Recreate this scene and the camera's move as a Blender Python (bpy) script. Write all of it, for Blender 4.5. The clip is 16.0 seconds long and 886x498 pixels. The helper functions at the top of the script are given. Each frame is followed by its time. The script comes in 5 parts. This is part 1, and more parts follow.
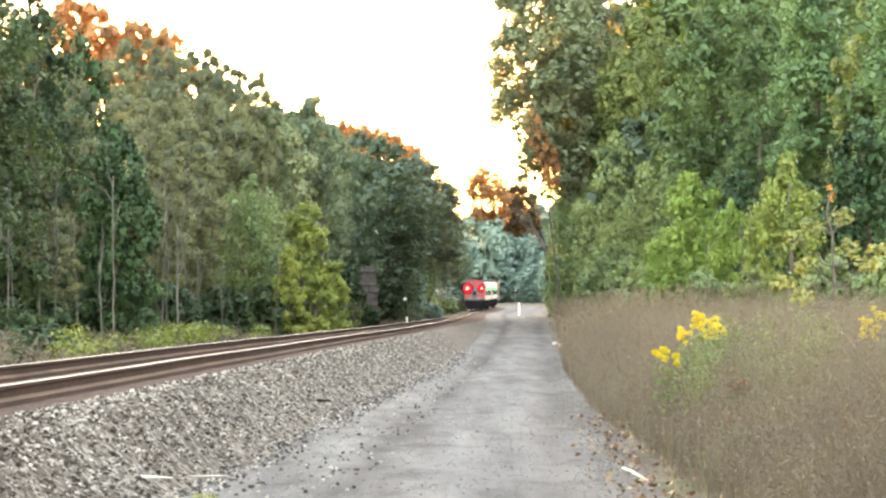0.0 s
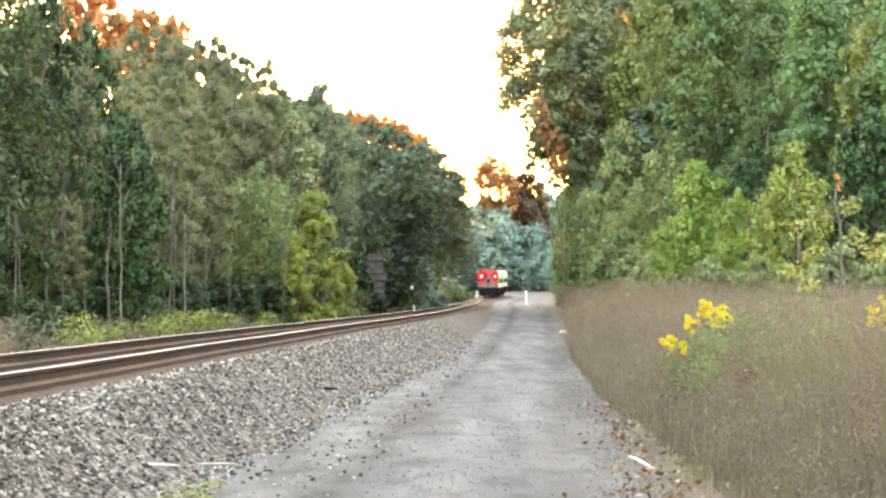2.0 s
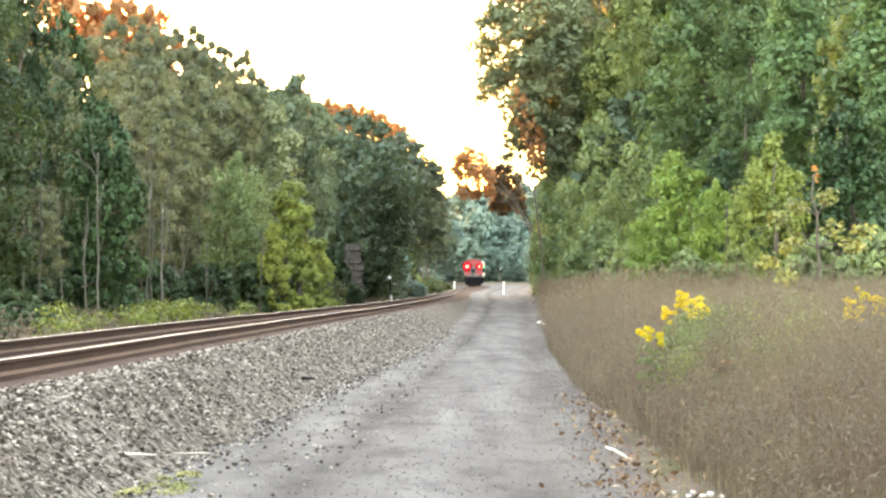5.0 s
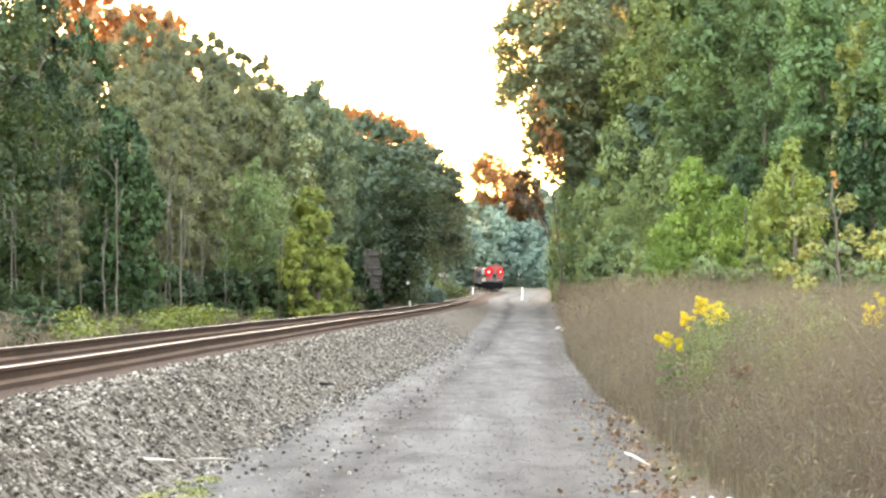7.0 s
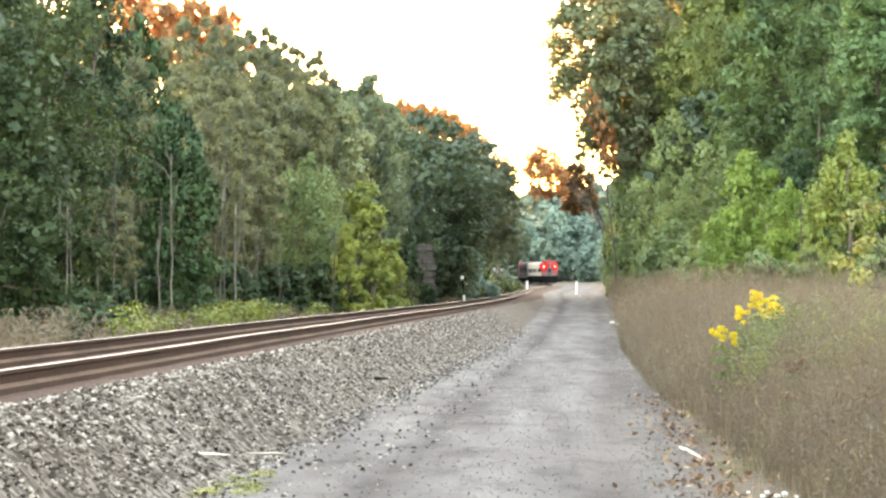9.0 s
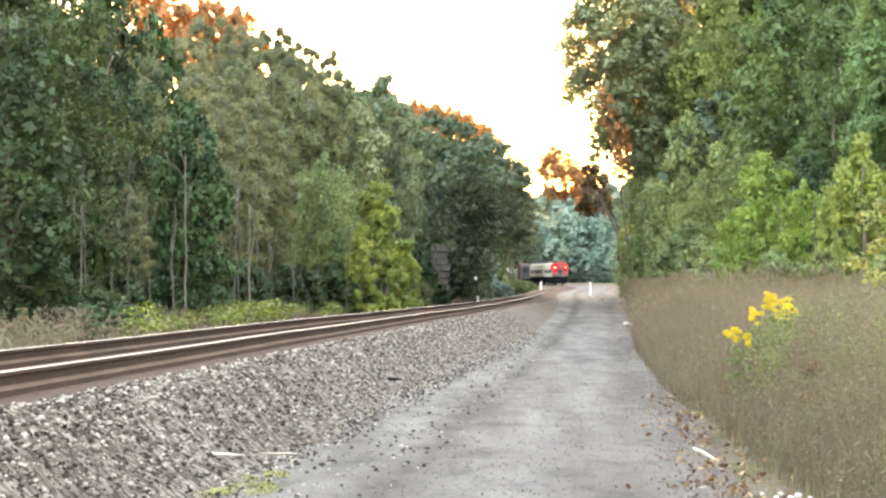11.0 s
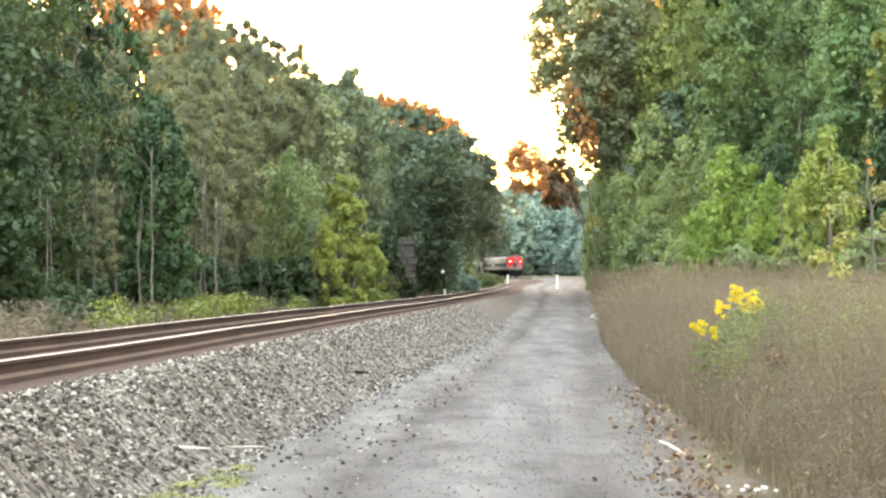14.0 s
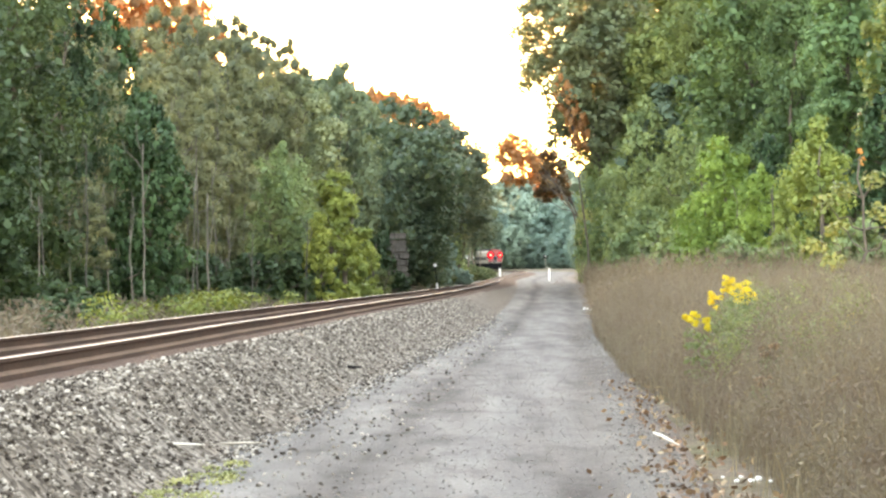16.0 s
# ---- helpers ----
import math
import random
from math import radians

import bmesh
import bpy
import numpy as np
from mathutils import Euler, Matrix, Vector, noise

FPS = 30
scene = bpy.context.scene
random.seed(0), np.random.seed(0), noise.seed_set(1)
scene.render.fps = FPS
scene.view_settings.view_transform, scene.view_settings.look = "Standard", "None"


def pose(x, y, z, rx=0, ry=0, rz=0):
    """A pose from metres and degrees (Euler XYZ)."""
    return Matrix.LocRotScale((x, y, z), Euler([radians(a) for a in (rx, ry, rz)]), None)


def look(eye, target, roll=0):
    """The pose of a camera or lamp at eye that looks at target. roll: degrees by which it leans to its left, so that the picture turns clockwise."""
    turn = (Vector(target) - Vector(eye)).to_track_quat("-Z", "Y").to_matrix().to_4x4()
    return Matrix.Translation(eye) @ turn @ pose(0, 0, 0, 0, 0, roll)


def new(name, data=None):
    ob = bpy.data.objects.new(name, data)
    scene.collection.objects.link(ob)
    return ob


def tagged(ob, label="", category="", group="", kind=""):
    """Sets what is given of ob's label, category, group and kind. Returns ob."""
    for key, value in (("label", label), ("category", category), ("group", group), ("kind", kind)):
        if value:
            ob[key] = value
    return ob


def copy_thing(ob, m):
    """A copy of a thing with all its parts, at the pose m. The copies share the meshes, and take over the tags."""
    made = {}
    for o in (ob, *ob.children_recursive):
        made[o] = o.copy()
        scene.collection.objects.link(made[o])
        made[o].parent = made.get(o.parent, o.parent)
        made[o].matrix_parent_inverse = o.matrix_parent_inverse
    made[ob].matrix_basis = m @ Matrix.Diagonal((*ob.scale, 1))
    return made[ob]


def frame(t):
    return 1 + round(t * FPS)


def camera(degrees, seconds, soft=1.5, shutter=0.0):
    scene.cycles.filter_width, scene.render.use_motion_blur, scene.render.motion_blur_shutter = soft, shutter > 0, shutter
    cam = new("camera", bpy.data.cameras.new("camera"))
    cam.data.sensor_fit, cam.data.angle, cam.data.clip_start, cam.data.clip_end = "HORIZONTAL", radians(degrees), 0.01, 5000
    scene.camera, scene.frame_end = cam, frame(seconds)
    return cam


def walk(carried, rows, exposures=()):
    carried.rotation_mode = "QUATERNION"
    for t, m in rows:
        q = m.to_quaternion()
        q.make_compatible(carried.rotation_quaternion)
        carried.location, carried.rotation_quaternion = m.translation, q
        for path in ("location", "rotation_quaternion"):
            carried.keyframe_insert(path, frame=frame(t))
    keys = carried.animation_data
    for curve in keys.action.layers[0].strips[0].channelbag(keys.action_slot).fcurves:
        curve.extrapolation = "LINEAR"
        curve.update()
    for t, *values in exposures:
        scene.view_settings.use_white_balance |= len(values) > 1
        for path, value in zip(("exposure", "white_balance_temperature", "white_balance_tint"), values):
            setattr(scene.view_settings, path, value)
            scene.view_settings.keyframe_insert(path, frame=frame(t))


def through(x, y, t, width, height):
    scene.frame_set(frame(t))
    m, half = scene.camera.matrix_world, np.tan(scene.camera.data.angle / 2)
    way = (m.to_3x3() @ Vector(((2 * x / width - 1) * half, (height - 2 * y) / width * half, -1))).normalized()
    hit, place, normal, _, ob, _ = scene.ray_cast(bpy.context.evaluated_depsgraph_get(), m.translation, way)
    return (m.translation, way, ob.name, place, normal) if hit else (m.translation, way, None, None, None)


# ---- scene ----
EYE = 1.5
cam = camera(20.0, 16.0, soft=2.4)
ROWS = [
    (0.0, -0.079, 1.060, -0.312),
    (0.5, -0.114, 0.971, -0.336),
    (1.0, -0.179, 0.758, -0.265),
    (1.5, -0.091, 0.686, -0.293),
    (2.0, 0.088, 0.793, -0.199),
    (2.5, -0.012, 0.916, -0.024),
    (3.0, -0.292, 0.753, 0.011),
    (3.5, -0.797, 0.515, -0.023),
    (4.0, -0.636, 0.568, -0.124),
    (6.5, -0.153, 0.571, 0.131),
    (7.0, 0.000, 0.696, -0.000),
    (7.5, 0.102, 0.906, -0.192),
    (8.0, 0.450, 0.795, -0.586),
    (8.5, 0.927, 0.566, -0.562),
    (9.0, 1.232, 0.572, -0.122),
    (9.5, 1.352, 0.555, 0.153),
    (11.8, 1.620, 0.664, -0.096),
    (12.0, 1.486, 0.766, -0.041),
    (12.5, 1.166, 0.765, 0.085),
    (13.0, 0.915, 0.489, 0.121),
    (13.5, 0.750, 0.402, 0.101),
    (14.0, 0.791, 0.432, -0.035),
    (14.5, 0.852, 0.411, -0.263),
    (15.0, 0.919, 0.351, -0.434),
    (15.5, 0.811, 0.265, -0.613),
    (16.0, 0.609, 0.291, -0.633),
]

walk(cam, [(t, pose(0, 0, EYE, 90 + pitch, 0, yaw) @ pose(0, 0, 0, 0, 0, roll)) for t, yaw, pitch, roll in ROWS],
     exposures=[(0.0, 5.13, 7550, 21), (16.0, 5.13, 7550, 21)])

# ---- sky and sun: a low evening sun behind the woods ahead ----
SUN_AZ, SUN_EL = radians(-6.5), radians(3.4)
world = bpy.data.worlds.new("evening_sky")
scene.world = world
world.use_nodes = True
wn = world.node_tree.nodes
sky = wn.new("ShaderNodeTexSky")
sky.sky_type, sky.sun_disc = "NISHITA", False
sky.sun_elevation, sky.sun_rotation = SUN_EL, SUN_AZ
sky.air_density, sky.dust_density, sky.ozone_density = 1.0, 0.6, 1.3
wn["Background"].inputs["Strength"].default_value = 0.05
world.node_tree.links.new(sky.outputs[0], wn["Background"].inputs["Color"])
# thin even evening haze over the whole sky
haze = wn.new("ShaderNodeBackground")
haze.inputs["Color"].default_value, haze.inputs["Strength"].default_value = (0.775, 0.92, 0.97, 1), 0.100
both = wn.new("ShaderNodeAddShader")
world.node_tree.links.new(wn["Background"].outputs[0], both.inputs[0])
world.node_tree.links.new(haze.outputs[0], both.inputs[1])
world.node_tree.links.new(both.outputs[0], wn["World Output"].inputs["Surface"])
sun = new("sun", bpy.data.lights.new("sun", "SUN"))
sun.data.energy, sun.data.angle, sun.data.color = 1.4, radians(1.0), (1.0, 0.52, 0.28)
sun.matrix_world = look((0, 0, 50), (-math.sin(SUN_AZ) * math.cos(SUN_EL), -math.cos(SUN_AZ) * math.cos(SUN_EL), 50 - math.sin(SUN_EL)))


# ---- materials ----
def material(name, rough=0.8, metal=0.0):
    m = bpy.data.materials.new(name)
    m.use_nodes = True
    nt = m.node_tree
    b = nt.nodes["Principled BSDF"]
    b.inputs["Roughness"].default_value = rough
    b.inputs["Metallic"].default_value = metal
    if rough > 0.55 and metal < 0.5:
        b.inputs["Specular IOR Level"].default_value = 0.12
    return m, nt, b


def ramp(nt, fac, stops):
    r = nt.nodes.new("ShaderNodeValToRGB")
    e = r.color_ramp.elements
    while len(e) < len(stops):
        e.new(0.5)
    for el, (p, c) in zip(e, stops):
        el.position, el.color = p, (*c, 1)
    nt.links.new(fac, r.inputs["Fac"])
    return r.outputs["Color"]


def noise_tex(nt, scale, detail=4.0, stretch=None, rough=0.6):
    t = nt.nodes.new("ShaderNodeTexNoise")
    t.inputs["Scale"].default_value, t.inputs["Detail"].default_value, t.inputs["Roughness"].default_value = scale, detail, rough
    g = nt.nodes.new("ShaderNodeTexCoord")
    src = g.outputs["Object"]
    if stretch:
        mp = nt.nodes.new("ShaderNodeMapping")
        mp.inputs["Scale"].default_value = stretch
        nt.links.new(src, mp.inputs["Vector"])
        src = mp.outputs["Vector"]
    nt.links.new(src, t.inputs["Vector"])
    return t.outputs["Fac"]


def mixed(nt, fac, a, b, mode="MIX"):
    x = nt.nodes.new("ShaderNodeMix")
    x.data_type, x.blend_type = "RGBA", mode
    for s, v in ((x.inputs[0], fac), (x.inputs[6], a), (x.inputs[7], b)):
        if isinstance(v, (int, float)):
            s.default_value = v
        elif isinstance(v, tuple):
            s.default_value = (*v, 1)
        else:
            nt.links.new(v, s)
    return x.outputs[2]


def bumped(nt, b, height, strength, dist=0.02):
    n = nt.nodes.new("ShaderNodeBump")
    n.inputs["Strength"].default_value, n.inputs["Distance"].default_value = strength, dist
    nt.links.new(height, n.inputs["Height"])
    nt.links.new(n.outputs[0], b.inputs["Normal"])


def scaled(c, k):
    return tuple(min(1.0, v * k) for v in c)


def surface(name, colour, rough=0.8, metal=0.0, spread=0.35, grain=30.0, stain=2.0, bump=0.3, stretch=None):
    """A plain worn surface: fine grain and broad stains over one base colour."""
    m, nt, b = material(name, rough, metal)
    fine = ramp(nt, noise_tex(nt, grain, 5, stretch), [(0.3, scaled(colour, 1 - spread)), (0.7, scaled(colour, 1 + spread))])
    broad = ramp(nt, noise_tex(nt, stain, 3), [(0.35, scaled((1, 1, 1), 0.65)), (0.65, (1, 1, 1))])
    nt.links.new(mixed(nt, 1.0, fine, broad, "MULTIPLY"), b.inputs["Base Color"])
    if bump:
        bumped(nt, b, noise_tex(nt, grain, 5, stretch), bump)
    return m


def leaf_material(name, dark, mid, light, through=0.36, glow=(1.18, 1.0, 0.58), lo=(0.6, 0.66, 0.64), hi=(1.28, 1.2, 0.98)):
    """Leaves: hue differs from leaf to leaf and from tree to tree, and light shines through them."""
    m, nt, b = material(name, 0.55)
    geo, info = nt.nodes.new("ShaderNodeNewGeometry"), nt.nodes.new("ShaderNodeObjectInfo")
    c = ramp(nt, geo.outputs["Random Per Island"], [(0.0, dark), (0.55, mid), (1.0, light)])
    patch = ramp(nt, noise_tex(nt, 0.55, 3), [(0.35, lo), (0.68, hi)])
    c = mixed(nt, 1.0, c, patch, "MULTIPLY")
    tint = ramp(nt, info.outputs["Random"], [(0.0, (0.92, 1.02, 0.98)), (1.0, (1.30, 1.26, 1.06))])
    c = mixed(nt, 1.0, c, tint, "MULTIPLY")
    nt.links.new(c, b.inputs["Base Color"])
    b.inputs["Specular IOR Level"].default_value = 0.25
    tr = nt.nodes.new("ShaderNodeBsdfTranslucent")
    nt.links.new(mixed(nt, 1.0, c, glow, "MULTIPLY"), tr.inputs["Color"])
    mx = nt.nodes.new("ShaderNodeMixShader")
    mx.inputs[0].default_value = through
    nt.links.new(b.outputs[0], mx.inputs[1])
    nt.links.new(tr.outputs[0], mx.inputs[2])
    nt.links.new(mx.outputs[0], nt.nodes["Material Output"].inputs["Surface"])
    return m


def glowing(name, colour, strength):
    m, nt, b = material(name, 0.9)
    b.inputs["Specular IOR Level"].default_value = 0.0
    b.inputs["Base Color"].default_value = (*scaled(colour, 0.5), 1)
    b.inputs["Emission Color"].default_value = (*colour, 1)
    b.inputs["Emission Strength"].default_value = strength
    return m


LEAF = {
    "dark": leaf_material("dark_leaves", (0.092, 0.138, 0.120), (0.104, 0.154, 0.130), (0.120, 0.172, 0.140)),
    "mid": leaf_material("green_leaves", (0.090, 0.150, 0.084), (0.106, 0.174, 0.094), (0.130, 0.204, 0.108)),
    "pale": leaf_material("yellow_green_leaves", (0.215, 0.262, 0.090), (0.246, 0.296, 0.100), (0.284, 0.334, 0.116)),
    "bright": leaf_material("bright_green_leaves", (0.165, 0.262, 0.080), (0.190, 0.290, 0.090), (0.222, 0.322, 0.105)),
    "brown": leaf_material("turning_leaves", (0.190, 0.204, 0.154), (0.210, 0.224, 0.168), (0.234, 0.248, 0.184), 0.5, (1.1, 1.0, 0.7)),
    "turned": leaf_material("dull_brown_leaves", (0.12, 0.086, 0.062), (0.14, 0.10, 0.072), (0.165, 0.12, 0.086)),
    "pine": leaf_material("pine_needles", (0.030, 0.066, 0.036), (0.038, 0.080, 0.044), (0.048, 0.098, 0.052), 0.2),
    # pale blue-green: the haze of the distance is put into the leaf colour
    "far": leaf_material("haze_paled_leaves", (0.196, 0.272, 0.258), (0.208, 0.286, 0.270), (0.222, 0.302, 0.284), 0.36, (1.0, 1.0, 0.9), (0.86, 0.89, 0.9), (1.08, 1.06, 1.02)),
    # dark green lifted and blued in its colour to imitate haze in the air
    "hazed_dark": leaf_material("haze_blued_leaves", (0.108, 0.148, 0.140), (0.120, 0.162, 0.152), (0.136, 0.180, 0.164)),
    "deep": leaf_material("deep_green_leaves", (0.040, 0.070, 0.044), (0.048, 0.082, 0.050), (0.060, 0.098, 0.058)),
    "olive": leaf_material("olive_green_leaves", (0.190, 0.232, 0.104), (0.208, 0.252, 0.112), (0.230, 0.276, 0.124)),
    "fresh": leaf_material("fresh_green_leaves", (0.136, 0.226, 0.126), (0.154, 0.250, 0.136), (0.180, 0.280, 0.150)),
    # sage green, paled so that the colour itself holds some haze
    "sage": leaf_material("hazed_sage_leaves", (0.168, 0.232, 0.136), (0.194, 0.262, 0.152), (0.220, 0.290, 0.170)),
    "dusk": leaf_material("dusky_green_leaves", (0.184, 0.222, 0.170), (0.198, 0.240, 0.182), (0.218, 0.262, 0.196)),
    # orange leaf colour stands in for low sun glowing at the treetops
    "sunglow": leaf_material("sunglow_leaves", (0.40, 0.21, 0.13), (0.48, 0.26, 0.16), (0.56, 0.32, 0.20), 0.5),
    "sumac": leaf_material("sumac_leaves", (0.13, 0.15, 0.06), (0.20, 0.21, 0.08), (0.29, 0.27, 0.11), 0.2),
    "orange": leaf_material("orange_leaves", (0.40, 0.17, 0.06), (0.46, 0.22, 0.08), (0.52, 0.27, 0.11)),
    "gold": leaf_material("goldenrod_flowers", (0.52, 0.36, 0.02), (0.68, 0.50, 0.03), (0.80, 0.64, 0.08), 0.3, (1, 1, 0.6)),
    "weed": leaf_material("weed_leaves", (0.104, 0.132, 0.074), (0.134, 0.164, 0.094), (0.168, 0.200, 0.118)),
    "herb": leaf_material("roadside_herbs", (0.125, 0.160, 0.055), (0.180, 0.212, 0.066), (0.255, 0.275, 0.095)),
    "moss": leaf_material("pale_moss", (0.20, 0.205, 0.10), (0.25, 0.25, 0.125), (0.31, 0.30, 0.16), 0.2),
    "straw": leaf_material("dry_grass", (0.112, 0.090, 0.080), (0.140, 0.114, 0.101), (0.176, 0.147, 0.130), 0.35, (1, 0.9, 0.7), (0.80, 0.70, 0.66), (1.10, 1.12, 0.94)),
    "hay": leaf_material("pale_dry_grass", (0.16, 0.136, 0.116), (0.185, 0.16, 0.136), (0.225, 0.196, 0.168), 0.35, (1, 0.9, 0.7)),
    "litter": leaf_material("fallen_leaves", (0.07, 0.038, 0.028), (0.15, 0.085, 0.062), (0.34, 0.25, 0.19), 0.1, (1, 0.8, 0.6)),
}
BARK = surface("grey_bark", (0.13, 0.11, 0.09), 0.9, spread=0.45, grain=9, stretch=(1, 1, 0.2), bump=0.8)
PALE_BARK = surface("pale_bark", (0.17, 0.155, 0.135), 0.85, spread=0.3, grain=7, stretch=(1, 1, 0.3), bump=0.5)
GREY_BARK = surface("weathered_grey_bark", (0.105, 0.098, 0.086), 0.9, spread=0.35, grain=9, stretch=(1, 1, 0.3), bump=0.5)
RUST = surface("rusty_steel", (0.035, 0.0165, 0.011), 0.85, 0.0, spread=0.4, grain=14, stain=0.8)
RAIL_HEAD = surface("polished_rail_head", (0.27, 0.25, 0.24), 0.5, 0.5, spread=0.12, grain=6, bump=0.05)
DUST = surface("dusty_rust", (0.112, 0.072, 0.052), 0.9, spread=0.3, grain=14, stain=0.8)
TIE_WOOD = surface("sleeper_wood", (0.05, 0.035, 0.027), 0.9, spread=0.45, grain=12, stretch=(0.3, 3, 3), bump=0.6)
WHITE = surface("white_paint", (0.78, 0.77, 0.74), 0.6, spread=0.06, grain=20, stain=5, bump=0.1)
DARK = surface("dark_steel", (0.012, 0.012, 0.014), 0.7, 0.0, spread=0.3)
STEEL = surface("stainless_steel", (0.50, 0.45, 0.38), 0.65, 0.0, spread=0.06, grain=3, stretch=(1, 0.1, 6), bump=0.1)
# real paint on the cab; on the coach end, the lamps' glare in colour
TRAIN_RED = surface("red_paint_and_glare", (0.30, 0.036, 0.040), 0.4, spread=0.1, bump=0.05)
TRAIN_GREY = surface("light_grey_paint", (0.13, 0.126, 0.126), 0.6, spread=0.08, bump=0.05)
ROOF_GREY = surface("grey_roof_paint", (0.05, 0.05, 0.052), 0.75, spread=0.15)
WINDOW = surface("dark_train_glass", (0.02, 0.024, 0.028), 0.58, spread=0.1, bump=0)
RED_LAMP = glowing("red_marker_lamp", (1.0, 0.010, 0.02), 0.13)
HOT_LAMP = glowing("lamp_core", (1.0, 0.36, 0.20), 0.22)
for dull in (STEEL, DARK, ROOF_GREY, TRAIN_GREY, WINDOW):
    dull.node_tree.nodes["Principled BSDF"].inputs["Specular IOR Level"].default_value = 0.0
# green glow for the long strip on each coach's right side
GREEN_LAMP = glowing("green_side_glow", (0.0, 1.0, 0.2), 0.05)
STICK = surface("bleached_wood", (0.68, 0.64, 0.57), 0.8, spread=0.2, grain=20, stretch=(0.2, 2, 2))
BOARD = surface("weathered_board", (0.42, 0.38, 0.32), 0.85, spread=0.25, grain=14, stretch=(0.2, 2, 2))
BLOCK = surface("old_stone_block", (0.095, 0.085, 0.076), 0.92, spread=0.4, grain=5, stain=1.2, bump=0.8)


def stone_material(name, lo, mid, hi):
    m, nt, b = material(name, 0.9)
    geo = nt.nodes.new("ShaderNodeNewGeometry")
    c = ramp(nt, geo.outputs["Random Per Island"], [(0.0, lo), (0.22, scaled(lo, 1.8)), (0.55, mid), (1.0, hi)])
    c = mixed(nt, 1.0, c, ramp(nt, noise_tex(nt, 25, 4), [(0.3, (0.7, 0.7, 0.7)), (0.7, (1.1, 1.1, 1.1))]), "MULTIPLY")
    nt.links.new(c, b.inputs["Base Color"])
    bumped(nt, b, noise_tex(nt, 40, 4), 0.4, 0.01)
    return m


STONES = stone_material("ballast_stones", (0.030, 0.024, 0.020), (0.152, 0.132, 0.112), (0.42, 0.385, 0.340))
PEBBLES = stone_material("road_pebbles", (0.085, 0.079, 0.073), (0.135, 0.126, 0.118), (0.22, 0.21, 0.20))


def bed_material():
    m, nt, b = material("ballast_bed", 0.92)
    vor = nt.nodes.new("ShaderNodeTexVoronoi")
    vor.inputs["Scale"].default_value = 16.0
    g = nt.nodes.new("ShaderNodeTexCoord")
    nt.links.new(g.outputs["Object"], vor.inputs["Vector"])
    sep = nt.nodes.new("ShaderNodeSeparateColor")
    nt.links.new(vor.outputs["Color"], sep.inputs[0])
    c = ramp(nt, sep.outputs[0], [(0.0, (0.03, 0.024, 0.019)), (0.5, (0.092, 0.080, 0.068)), (1.0, (0.19, 0.170, 0.150))])
    c = mixed(nt, 1.0, c, ramp(nt, noise_tex(nt, 0.7, 4), [(0.35, (0.8, 0.76, 0.72)), (0.65, (1.05, 1.05, 1.05))]), "MULTIPLY")
    nt.links.new(c, b.inputs["Base Color"])
    bumped(nt, b, vor.outputs["Distance"], 0.4, 0.03)
    return m


def rust_bed_material():
    m, nt, b = material("rust_stained_ballast", 0.92)
    c = ramp(nt, noise_tex(nt, 18, 5), [(0.3, (0.034, 0.020, 0.016)), (0.7, (0.088, 0.056, 0.043))])
    nt.links.new(c, b.inputs["Base Color"])
    bumped(nt, b, noise_tex(nt, 22, 4), 0.8, 0.04)
    return m


def road_material():
    m, nt, b = material("crushed_stone_road", 0.92)
    fine = ramp(nt, noise_tex(nt, 45, 6, None, 0.75), [(0.32, (0.052, 0.051, 0.050)), (0.48, (0.098, 0.096, 0.095)), (0.72, (0.168, 0.165, 0.162))])
    wear = ramp(nt, noise_tex(nt, 1.0, 5, (1.3, 0.10, 1)), [(0.36, (0.66, 0.65, 0.66)), (0.5, (0.92, 0.92, 0.92)), (0.64, (1.22, 1.21, 1.20))])
    spots = ramp(nt, noise_tex(nt, 2.2, 4, (1, 0.4, 1)), [(0.34, (0.62, 0.62, 0.62)), (0.46, (0.95, 0.95, 0.95)), (0.62, (1.1, 1.1, 1.1))])
    at = nt.nodes.new("ShaderNodeAttribute")
    at.attribute_name = "across"
    wob = nt.nodes.new("ShaderNodeMath")
    wob.operation = "MULTIPLY_ADD"
    wob.inputs[1].default_value = 0.10
    nt.links.new(noise_tex(nt, 0.9, 3, (1, 0.3, 1)), wob.inputs[0])
    nt.links.new(at.outputs["Fac"], wob.inputs[2])
    tracks = ramp(nt, wob.outputs[0], [(0.05, (1.0, 0.99, 0.97)), (0.27, (1.12, 1.11, 1.09)), (0.36, (0.62, 0.61, 0.61)), (0.46, (1.1, 1.1, 1.1)), (0.66, (1.04, 1.04, 1.05)), (0.77, (0.80, 0.78, 0.77)), (0.86, (1.0, 0.97, 0.93)), (0.93, (1.02, 0.87, 0.76)), (1.0, (0.96, 0.77, 0.65))])
    c = mixed(nt, 1.0, mixed(nt, 1.0, mixed(nt, 1.0, fine, wear, "MULTIPLY"), spots, "MULTIPLY"), tracks, "MULTIPLY")
    nt.links.new(c, b.inputs["Base Color"])
    bumped(nt, b, noise_tex(nt, 40, 6), 0.7, 0.02)
    return m


def earth_material():
    m, nt, b = material("verge_earth", 0.95)
    c = ramp(nt, noise_tex(nt, 7, 6, None, 0.7), [(0.3, (0.05, 0.04, 0.03)), (0.5, (0.10, 0.08, 0.062)), (0.72, (0.15, 0.125, 0.095))])
    moss = ramp(nt, noise_tex(nt, 0.4, 4), [(0.42, (1, 1, 1)), (0.62, (0.7, 0.85, 0.5))])
    nt.links.new(mixed(nt, 1.0, c, moss, "MULTIPLY"), b.inputs["Base Color"])
    bumped(nt, b, noise_tex(nt, 12, 5), 0.8, 0.05)
    return m


